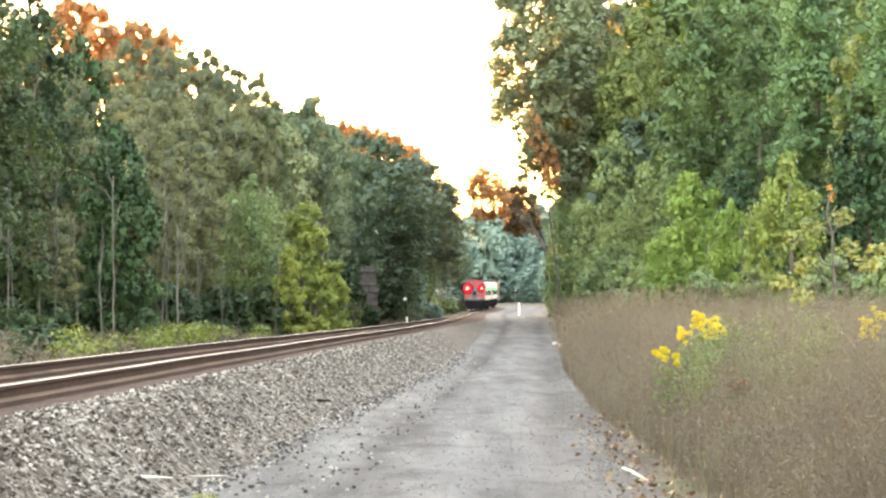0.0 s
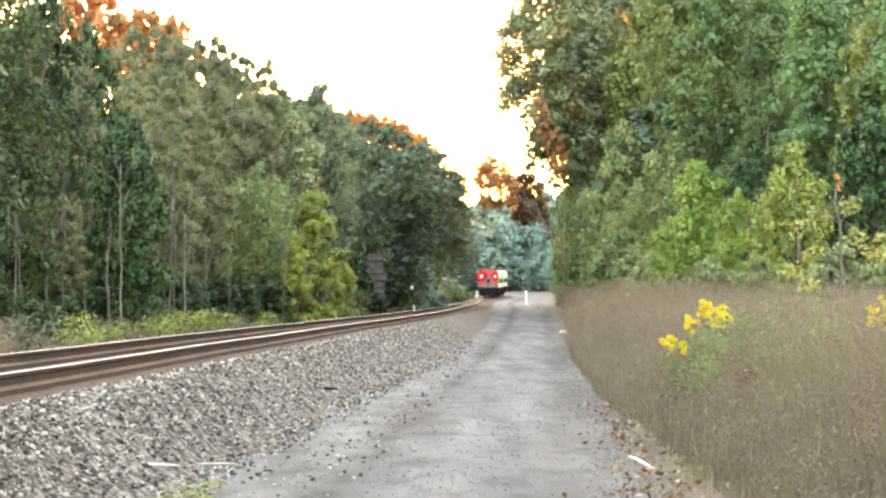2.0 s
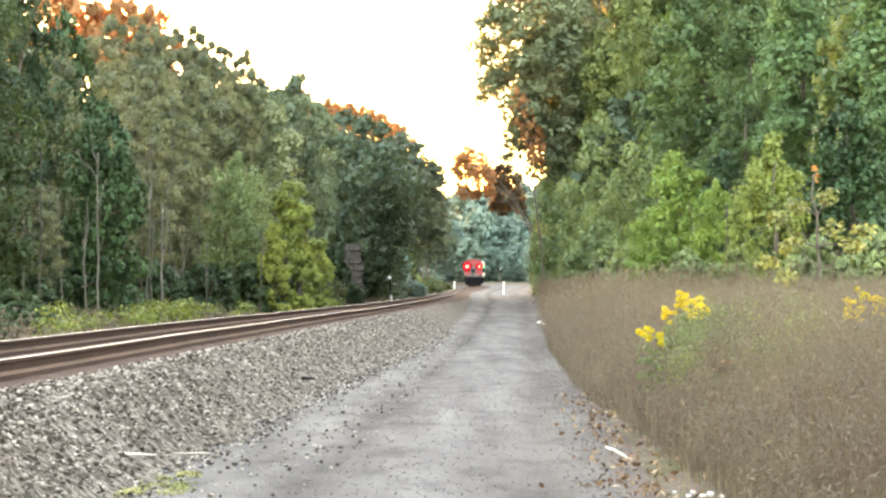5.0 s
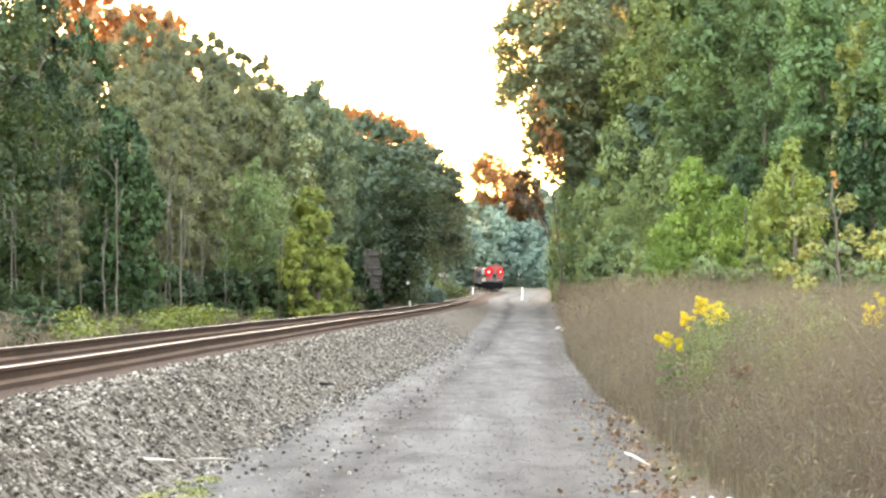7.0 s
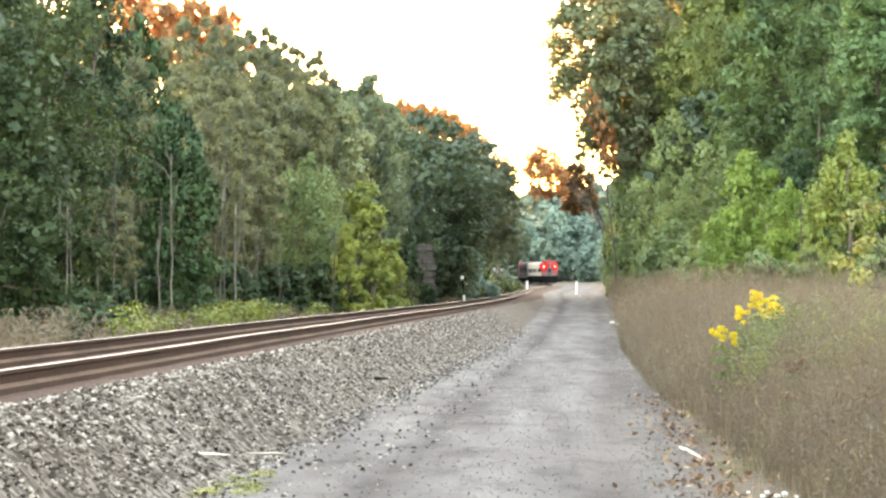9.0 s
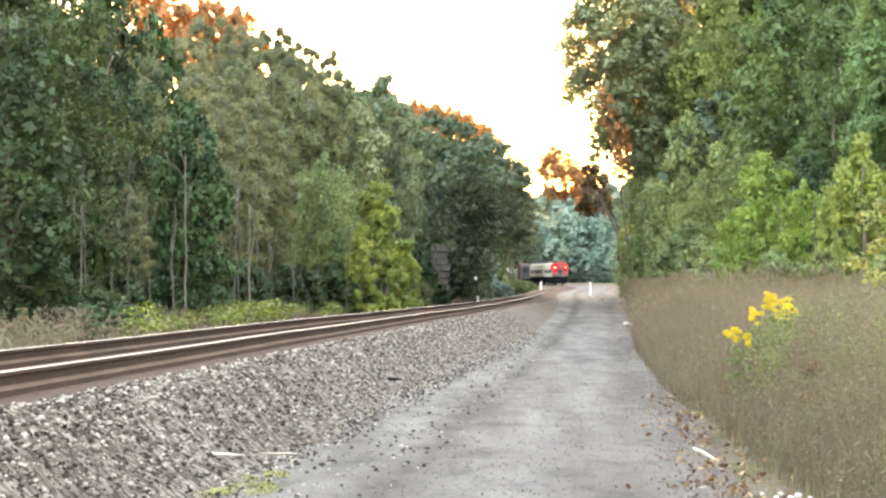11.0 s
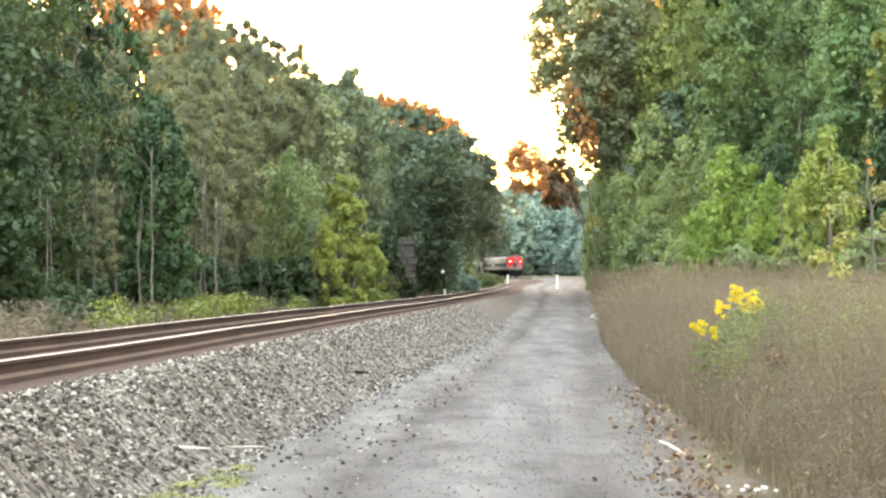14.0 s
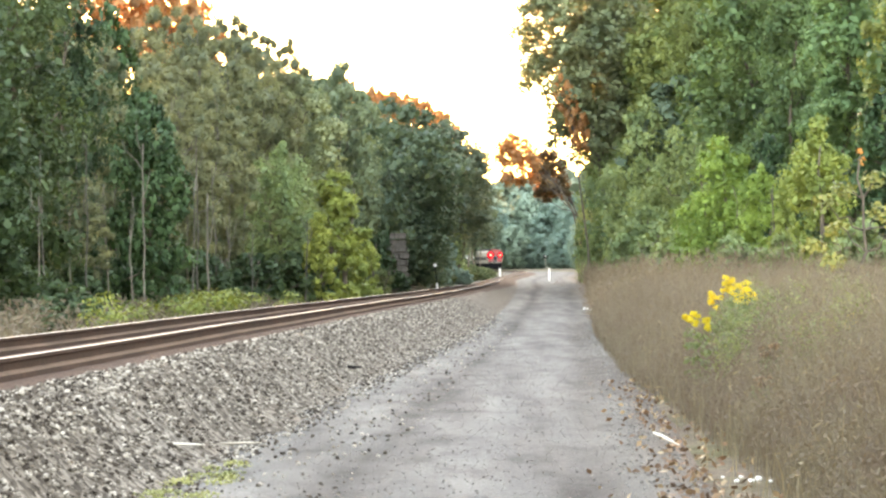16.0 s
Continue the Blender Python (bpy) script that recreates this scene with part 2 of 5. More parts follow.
BED, RUST_BED, ROAD, EARTH = bed_material(), rust_bed_material(), road_material(), earth_material()

# ---- the line of the railway: plan and level ----
LINE_Y = np.array([-120, 0, 21, 50, 75, 150, 250, 330, 372, 409, 445, 466, 485, 503, 524, 545, 580, 640, 720, 900.0])
LINE_X = np.array([-10.5, -5.2, -4.4, -3.15, -2.2, -0.1, 2.1, 3.7, 5.2, 7.4, 9.1, 9.65, 9.55, 8.8, 7.2, 4.8, -0.6, -12.5, -31, -75.0])
FALL_Y = np.array([-120, 0, 50, 100, 150, 250, 340, 372, 409, 445, 503, 580, 800, 6000.0])
FALL_Z = np.array([0.95, 0.86, 0.65, 0.34, 0.04, -0.5, -0.8, -0.82, -0.66, -0.5, -0.47, -0.6, -0.8, -2.0])


def smooth(x, xs, ys):
    """A monotone-free cubic through the points (finite-difference tangents)."""
    m = np.gradient(ys, xs)
    x = np.clip(x, xs[0], xs[-1])
    i = np.clip(np.searchsorted(xs, x) - 1, 0, len(xs) - 2)
    h = xs[i + 1] - xs[i]
    t = (x - xs[i]) / h
    return ((2 * t**3 - 3 * t**2 + 1) * ys[i] + (t**3 - 2 * t**2 + t) * h * m[i] + (-2 * t**3 + 3 * t**2) * ys[i + 1] + (t**3 - t**2) * h * m[i + 1])


def line_x(y):
    return smooth(np.asarray(y, float), LINE_Y, LINE_X)


def rail_z(y):
    return np.interp(y, FALL_Y, FALL_Z)


def drop(y):
    """How far the road lies below the rails."""
    return np.interp(y, [0, 60, 150, 250, 350, 450], [0.86, 0.84, 0.62, 0.36, 0.28, 0.4])


# cross-section away from the line: offset, height as a share of the drop, extra height
def ground_z(x, y):
    u = np.asarray(x, float) - line_x(y)
    share = np.interp(u, [-400, -40, -12, -3.6, -2.6, 0, 2.4, 2.8, 400], [1.0, 1.0, 1.05, 1.05, 1.0, 1.0, 1.0, 1.0, 1.0])
    extra = np.interp(u, [-400, -60, -12, -3, 6.2, 7.2, 14, 60, 400], [3.0, 1.2, 0.1, 0.0, 0.0, 0.06, 0.35, 1.0, 3.0])
    return rail_z(y) - drop(y) * share + extra


def road_edge(y):
    """Offset of the road's outer edge from the line."""
    return np.interp(y, [0, 30, 54, 80, 100, 150, 205, 300, 700], [6.0, 5.9, 5.6, 5.75, 6.15, 6.9, 8.2, 9.5, 12.0])


# ---- mesh helpers ----
def link_mesh(name, verts, faces, mats, parent=None, label="", slots=None, smooth_faces=False):
    me = bpy.data.meshes.new(name)
    me.from_pydata([tuple(v) for v in verts], [], [tuple(f) for f in faces])
    for m in mats if isinstance(mats, (list, tuple)) else [mats]:
        me.materials.append(m)
    if slots is not None:
        me.polygons.foreach_set("material_index", np.asarray(slots, dtype=np.int32))
    if smooth_faces:
        me.polygons.foreach_set("use_smooth", np.ones(len(me.polygons), dtype=bool))
    me.update()
    ob = new(name, me)
    if parent:
        ob.parent = parent
    if label:
        ob["label"] = label
    return ob


def part(name, bm, mat, parent=None, label=""):
    me = bpy.data.meshes.new(name)
    bm.to_mesh(me)
    bm.free()
    for m in mat if isinstance(mat, (list, tuple)) else [mat]:
        me.materials.append(m)
    ob = new(name, me)
    if parent:
        ob.parent = parent
    if label:
        ob["label"] = label
    return ob


def box(bm, x0, x1, y0, y1, z0, z1, bevel=0.0):
    r = bmesh.ops.create_cube(bm, size=1.0, matrix=Matrix.Translation(((x0 + x1) / 2, (y0 + y1) / 2, (z0 + z1) / 2)) @ Matrix.Diagonal((x1 - x0, y1 - y0, z1 - z0, 1)))
    if bevel:
        es = list({e for v in r["verts"] for e in v.link_edges})
        bmesh.ops.bevel(bm, geom=es, offset=bevel, segments=2, affect="EDGES", profile=0.5)


def cyl(bm, a, b, r0, r1=None, n=14):
    a, b = Vector(a), Vector(b)
    d = b - a
    m = Matrix.Translation((a + b) / 2) @ d.to_track_quat("Z", "Y").to_matrix().to_4x4()
    bmesh.ops.create_cone(bm, cap_ends=True, segments=n, radius1=r0, radius2=r0 if r1 is None else r1, depth=d.length, matrix=m)


def tube(verts, faces, path, radii, n=7):
    """Adds a tapered tube along path to the lists."""
    base = len(verts)
    for i, p in enumerate(path):
        d = (path[min(i + 1, len(path) - 1)] - path[max(i - 1, 0)])
        d = d / (np.linalg.norm(d) + 1e-9)
        s = np.cross(d, (0.31, 0.95, 0.05))
        s /= np.linalg.norm(s) + 1e-9
        q = np.cross(d, s)
        for k in range(n):
            a = 2 * math.pi * k / n
            verts.append(p + radii[i] * (math.cos(a) * s + math.sin(a) * q))
    for i in range(len(path) - 1):
        for k in range(n):
            a, b = base + i * n + k, base + i * n + (k + 1) % n
            faces.append((a, b, b + n, a + n))
    faces.append(tuple(base + (len(path) - 1) * n + k for k in range(n)))
    faces.append(tuple(base + k for k in reversed(range(n))))


def strip(name, ys, offs, zfun, mats, slots=None, label="", xfun=None):
    """A strip along the line: rows at ys, columns at the offsets."""
    verts, faces, sl = [], [], []
    for y in ys:
        c = float(line_x(y))
        for u in offs:
            verts.append((c + u, y, zfun(c + u, u, y)))
    n = len(offs)
    for i in range(len(ys) - 1):
        for k in range(n - 1):
            a = i * n + k
            faces.append((a, a + 1, a + n + 1, a + n))
            sl.append(slots(k, ys[i]) if slots else 0)
    ob = link_mesh(name, verts, faces, mats, slots=sl, smooth_faces=True)
    across = ob.data.attributes.new("across", "FLOAT", "POINT")
    span = np.maximum(4.2, road_edge(np.asarray(ys)) - 1.75)
    across.data.foreach_set("value", ((np.asarray(offs)[None] - 2.3) / span[:, None]).ravel().astype(np.float32))
    return tagged(ob, label, kind="structure")


# ---- ground, road and track bed ----
YS = np.concatenate([np.arange(-120, 10, 10), np.arange(10, 80, 1.0), np.arange(80, 300, 5), np.arange(300, 900, 12), [1000, 1300, 1800, 2600, 3800, 4900]])
US = np.concatenate([[-2500, -900, -400, -150, -80], np.arange(-50, -12, 4), np.arange(-12, -3, 1.0), [-3, -2, 0, 2, 2.4, 2.8, 3.5, 4.2, 5.0, 5.6, 6.0, 6.4, 6.8, 7.2], np.arange(8, 16, 1.0), np.arange(16, 60, 4), [80, 150, 400, 900, 2500]])


def lumpy(x, u, y):
    z = float(ground_z(x, y)) - 0.03
    rough = 0.0 if -3 <= u <= float(road_edge(y)) + 0.3 else 0.09
    return z + rough * noise.noise((x * 0.7, y * 0.5, 0)) + 0.25 * rough * noise.noise((x * 2.9, y * 2.1, 3))


strip("ground", YS, US, lumpy, EARTH, label="brown earth and leaf litter under the woods and weeds")


def road_z(x, u, y):
    rut = -0.03 * math.exp(-((u - 3.7) / 0.28) ** 2) - 0.03 * math.exp(-((u - 5.35) / 0.28) ** 2)
    return float(ground_z(x, y)) + 0.012 + rut + 0.012 * noise.noise((x * 1.3, y * 0.6, 7)) + (-0.09 if u > float(road_edge(y)) + 0.25 else 0)


strip("gravel_road", np.concatenate([np.arange(-30, 10, 4), np.arange(10, 80, 0.5), np.arange(80, 300, 2), np.arange(300, 660, 6)]),
      np.concatenate([np.arange(2.3, 6.5, 0.16), np.arange(6.5, 12.6, 0.5)]), road_z, ROAD, label="grey crushed-stone service road with worn wheel tracks")


def bed_z(x, u, y):
    top = float(rail_z(y)) - 0.176
    low = float(ground_z(x, y)) - 0.02
    toe = 2.85 - 0.42 * min(1.0, max(0.0, (70 - y) / 30)) + min(1.0, max(0.0, (95 - y) / 40)) * (0.25 * noise.noise((u * 0.5, y * 0.35, 4)) + 0.16 * noise.noise((u * 1.5, y * 1.6, 8)))
    f = min(1.0, max(0.0, (toe - abs(u)) / (toe - 1.5)))
    f = 0.6 * f + 0.4 * f * f * (3 - 2 * f)
    return low + (top - low) * f + 0.03 * noise.noise((x * 2.2, y * 1.7, 1)) * (1 if abs(u) > 1.4 else 0.3)


OFF = [-3.4, -3.0, -2.75, -2.45, -2.15, -1.85, -1.6, -1.35, -0.9, 0, 0.9, 1.35, 1.6, 1.8, 2.0, 2.2, 2.4, 2.6, 2.8, 3.0, 3.2, 3.4]
strip("ballast_bed", np.concatenate([np.arange(-120, 5, 6), np.arange(5, 80, 0.5), np.arange(80, 300, 2), np.arange(300, 720, 6)]), OFF, bed_z, [BED, RUST_BED],
      lambda k, y: 1 if -1.65 <= (OFF[k] + OFF[k + 1]) / 2 <= 1.2 + min(1.15, max(0.0, (y - 90) / 120)) else 0, "grey crushed-stone ballast, stained rusty beside the rails")


# ---- the track ----
def build_track():
    track = tagged(new("railway_track"), "single railway track of rusty rails on wooden sleepers", "railway track", kind="structure")
    prof = [(-0.037, 0.0), (-0.037, -0.03), (-0.009, -0.045), (-0.009, -0.105), (-0.078, -0.13), (-0.082, -0.185), (0.082, -0.185), (0.078, -0.13), (0.009, -0.105), (0.009, -0.045), (0.037, -0.03), (0.037, 0.0)]
    ys = np.concatenate([np.arange(-120, 10, 5), np.arange(10, 100, 1.5), np.arange(100, 720, 4)])
    for side in (-0.7525, 0.7525):
        verts, faces, sl = [], [], []
        for y in ys:
            c = float(line_x(y))
            w = 0.012 * noise.noise((side * 9, y * 0.11, 2))
            for a, b in prof:
                verts.append((c + side + a, y, float(rail_z(y)) + b + w))
        n = len(prof)
        for i in range(len(ys) - 1):
            for k in range(n):
                faces.append((i * n + k, i * n + (k + 1) % n, (i + 1) * n + (k + 1) % n, (i + 1) * n + k))
                sl.append(1 if k == n - 1 else 2 if k in (3, 7) else 0)
        link_mesh("rail", verts, faces, [RUST, RAIL_HEAD, DUST], track, "rust-brown rail with a polished head", sl)
    bm = bmesh.new()
    box(bm, -1.3, 1.3, -0.11, 0.11, -0.17, 0.0, 0.012)
    tie = part("sleeper", bm, TIE_WOOD, track)
    first = True
    rest_v, rest_f = [], []
    y = 8.0
    n = 0
    while y < 700:
        c, z = float(line_x(y)), float(rail_z(y)) - 0.18
        turn = math.atan2(float(line_x(y + 1)) - c, 1.0)
        m = pose(c, y, z, 0, 0, -math.degrees(turn) + random.uniform(-0.6, 0.6))
        if n < 298:
            o = tie if first else tie.copy()
            if not first:
                scene.collection.objects.link(o)
            first = False
            o.matrix_basis = m
        else:
            b = len(rest_v)
            for sx in (-1.3, 1.3):
                for sy in (-0.11, 0.11):
                    for sz in (-0.17, 0.0):
                        rest_v.append(tuple(m @ Vector((sx, sy, sz))))
            rest_f += [(b, b + 1, b + 3, b + 2), (b + 4, b + 6, b + 7, b + 5), (b, b + 4, b + 5, b + 1), (b + 2, b + 3, b + 7, b + 6), (b + 1, b + 5, b + 7, b + 3)]
        n += 1
        y += 0.52
    tagged(link_mesh("far_sleepers", rest_v, rest_f, TIE_WOOD, track), kind="stuff")
    return track


build_track()


# ---- loose stones ----
def stones(name, rng, places, sizes, mat, label, lift=0.2):
    """Many faceted stones in one mesh: squashed, jittered octahedra."""
    n = len(places)
    base = np.array([(1, 0, 0), (0, 1, 0), (-1, 0, 0), (0, -1, 0), (0.5, 0.5, 0.75), (-0.5, 0.45, 0.7), (-0.45, -0.5, 0.75), (0.5, -0.5, 0.65), (0, 0, -0.7)])
    tri = [(4, 5, 6), (4, 6, 7), (0, 1, 4), (1, 5, 4), (1, 2, 5), (2, 6, 5), (2, 3, 6), (3, 7, 6), (3, 0, 7), (0, 4, 7)]
    v = base[None] * (1 + rng.uniform(-0.3, 0.3, (n, 9, 3)))
    v *= rng.uniform(0.6, 1.25, (n, 1, 3))
    a, b = rng.uniform(0, 2 * np.pi, (2, n))
    b = b * 0.12
    ca, sa, cb, sb = np.cos(a)[:, None], np.sin(a)[:, None], np.cos(b)[:, None], np.sin(b)[:, None]
    x, y, z = v[..., 0], v[..., 1], v[..., 2]
    y, z = y * cb - z * sb, y * sb + z * cb
    x, y = x * ca - y * sa, x * sa + y * ca
    v = np.stack([x, y, z], -1) * sizes[:, None, None] * 0.5 + places[:, None, :]
    v[..., 2] += sizes[:, None] * lift
    f = (np.array(tri)[None] + (np.arange(n) * 9)[:, None, None]).reshape(-1, 3)
    return tagged(link_mesh(name, v.reshape(-1, 3).tolist(), f.tolist(), mat), label, kind="stuff")


def build_stones():
    rng = np.random.default_rng(4)
    n = 62000
    y = 9 + 80 * rng.random(n) ** 1.85
    u = 1.24 + 2.48 * rng.random(n)
    keep = (rng.random(n) < np.clip((2.85 + 0.4 * np.clip((y - 30) / 40, 0, 1) - u) / 0.75, 0.035, 1)) & (rng.random(n) < np.clip((90 - y) / 45, 0, 1))
    y, u = y[keep], u[keep]
    x = line_x(y) + u
    z = np.array([max(bed_z(a, b, c), road_z(a, b, c)) for a, b, c in zip(x, u, y)])
    stones("ballast_stones", rng, np.stack([x, y, z], 1), rng.uniform(0.016, 0.052, len(x)), STONES, "loose grey and pale crushed stones on the ballast shoulder")
    n = 11000
    y = 9 + 65 * rng.random(n) ** 1.7
    u = np.where(rng.random(n) < 0.5, rng.uniform(2.8, 6.3, n), 4.5 + rng.normal(0, 1.0, n))
    edge = rng.random(n) < 0.3
    u = np.clip(np.where(edge, road_edge(y) + rng.normal(0, 0.2, n), u), 2.7, 6.4)
    x = line_x(y) + u
    z = np.array([road_z(a, b, c) for a, b, c in zip(x, u, y)])
    stones("road_pebbles", rng, np.stack([x, y, z], 1), rng.uniform(0.006, 0.024, len(x)) * np.where(edge, 1.5, 1.0)[:len(x)], PEBBLES, "scattered grey pebbles on the gravel road", 0.1)


build_stones()


# ---- trees ----
def leaf_cloud(rng, centres, radii, per, leaf, squash=0.75, droop=0.0, lift=0.3):
    """Diamond leaves, gathered in clumps: arrays of vertices and quads."""
    c = np.repeat(np.asarray(centres), per, 0)
    r = np.repeat(np.asarray(radii), per)
    n = len(c)
    d = rng.normal(size=(n, 3))
    d[:, 2] += lift
    d /= np.linalg.norm(d, axis=1)[:, None]
    rad = r * rng.random(n) ** 0.3 * rng.uniform(0.85, 1.12, n)
    p = c + d * rad[:, None] * np.array([1, 1, squash])
    p[:, 2] -= droop * rad * rng.random(n)
    nrm = d * 0.7 + rng.normal(size=(n, 3)) * 0.6 + np.array([0, 0, 0.4])
    nrm *= np.sign((nrm * d).sum(1) + 1e-9)[:, None]
    nrm /= np.linalg.norm(nrm, axis=1)[:, None]
    a = np.cross(nrm, rng.normal(size=(n, 3)))
    a /= np.linalg.norm(a, axis=1)[:, None] + 1e-9
    b = np.cross(nrm, a)
    s = leaf * rng.uniform(0.6, 1.35, n)[:, None]
    v = np.stack([p - a * s * 0.55, p - b * s * 0.36, p + a * s * 0.55, p + b * s * 0.36], 1)
    f = np.arange(n * 4).reshape(n, 4)
    return v.reshape(-1, 3), f, d


def leafy(name, rng, centres, radii, per, leaf, mat, parent=None, label="", squash=0.75, droop=0.0, axis=None, cores=None):
    """A mesh of leaf clumps, shaded softly, as rounded masses; cores: broader inner leaves that close the gaps."""
    v, f, d = leaf_cloud(rng, centres, radii, per, leaf, squash, droop)
    if cores:
        v2, f2, d2 = leaf_cloud(rng, cores[0], cores[1], cores[2], leaf * cores[3], squash, droop)
        f = np.concatenate([f, f2 + len(v)])
        v, d = np.concatenate([v, v2]), np.concatenate([d, d2])
    ob = link_mesh(name, v.tolist(), f.tolist(), mat, parent, label, smooth_faces=True)
    out = d + rng.normal(size=d.shape) * 0.12 + np.array([0, 0, 0.2])
    if axis is not None:
        c = v.reshape(-1, 4, 3).mean(1) - np.asarray(axis)
        c[:, 2] *= 0.5
        out += 0.5 * c / (np.linalg.norm(c, axis=1)[:, None] + 1e-6)
    out /= np.linalg.norm(out, axis=1)[:, None]
    ob.data.normals_split_custom_set_from_vertices(np.repeat(out, 4, 0).tolist())
    return ob


def limb_path(a, b, rng, n=5, sag=0.1, wiggle=0.05):
    t = np.linspace(0, 1, n)[:, None]
    ln = np.linalg.norm(b - a)
    p = a + (b - a) * t
    p[1:-1] += rng.normal(size=(n - 2, 3)) * ln * wiggle
    p[:, 2] += np.sin(np.pi * t[:, 0]) * ln * sag
    return p


def make_tree(name, seed, height, width, base, leaf_key, leaf=0.26, clumps=60, per=150, shape="round", bark=BARK, lean=0.0, trunk=0.16, limbs=12, spread=0.17, stems=1, hang=False, core=0.82, sprays=6):
    """An Empty at the foot with a tapered trunk, limbs and a crown of leaf clumps. base: share of the height free of leaves."""
    rng = np.random.default_rng(seed)
    root = new(name)
    z0 = height * base
    ch = height - z0
    cs, rs = [], []
    for _ in range(clumps):
        best, gap = None, -1.0
        rr = width * spread * rng.uniform(0.6, 1.25)
        for _ in range(7):
            t = rng.random() ** (0.85 if base > 0.1 else 1.1)
            if shape == "round":
                prof = math.sqrt(max(0.04, 1 - (2 * (t * 0.94 + 0.06) - 1) ** 2)) ** 0.8
            elif shape == "tall":
                prof = min(1.0, 0.85 + 0.6 * t) * math.sqrt(max(0.05, 1 - t**3.5))
            else:
                prof = math.sqrt(max(0.06, 1 - t**4)) * (0.85 + 0.15 * math.sin(7 * t + seed))
            a = rng.uniform(0, 2 * math.pi)
            k = rng.random() ** 0.3
            rad = max(0.0, width / 2 * prof * k * rng.uniform(0.85, 1.12) - rr * 0.45)
            spot = np.array((math.cos(a) * rad + lean * (0.8 + 0.15 * t if hang else 0.35 + t), math.sin(a) * rad, z0 + ch * t - rr * 0.3))
            d = min((np.linalg.norm(spot - c) / (rr + r) for c, r in zip(cs, rs)), default=9.0)
            if d > gap:
                best, gap, high = spot, d, t
        cs.append(best)
        rs.append(rr * (0.65 if high > 0.85 else 1.0))
    cs = np.array(cs)
    cs[:, 2] = np.maximum(cs[:, 2], np.array(rs) * 0.5)
    verts, faces = [], []
    for s in range(stems):
        off = np.array([rng.normal() * 0.35, rng.normal() * 0.35, 0]) if stems > 1 else np.zeros(3)
        top = np.array([lean * 0.9 + off[0] * 3, off[1] * 3, height * 0.86])
        path = limb_path(off + np.array([0, 0, -0.3]), top, rng, 8, 0.0, 0.014)
        if hang:
            path[:, 0] = top[0] * np.linspace(0, 1, 8) ** 4
        rad = trunk * (1 - np.linspace(0, 1, 8)) ** 0.8 + 0.02
        rad[0] *= 1.35
        tube(verts, faces, path, rad, 8)
        order = rng.permutation(len(cs))[:limbs // stems]
        for j in order:
            b = cs[j]
            zz = max(height * 0.1, b[2] - abs(rng.normal()) * height * 0.1 - np.hypot(b[0], b[1]) * 0.5)
            q = np.clip(np.searchsorted(path[:, 2], zz), 1, 6)
            tube(verts, faces, limb_path(path[q], b, rng, 5, 0.06), np.linspace(rad[q] * 0.55, 0.015, 5), 5)
    link_mesh("trunk", verts, faces, bark, root, smooth_faces=True)
    inner = (cs, np.array(rs) * core, 44, 2.2)
    if sprays > 1:
        d = rng.normal(size=(len(cs) * sprays, 3))
        d[:, 2] += 0.35
        d /= np.linalg.norm(d, axis=1)[:, None]
        big = np.repeat(np.array(rs), sprays)
        cs = np.repeat(cs, sprays, 0) + d * big[:, None] * 0.66
        rs = big * rng.uniform(0.34, 0.58, len(big))
        per = max(6, round(per * 1.45 / sprays))
    leafy("crown", rng, cs, rs, per, leaf, LEAF[leaf_key], root, "", 0.85, 0.05, (lean * 0.8, 0, z0 + ch * 0.45), inner)
    root["nominal"] = (width, height)
    return root


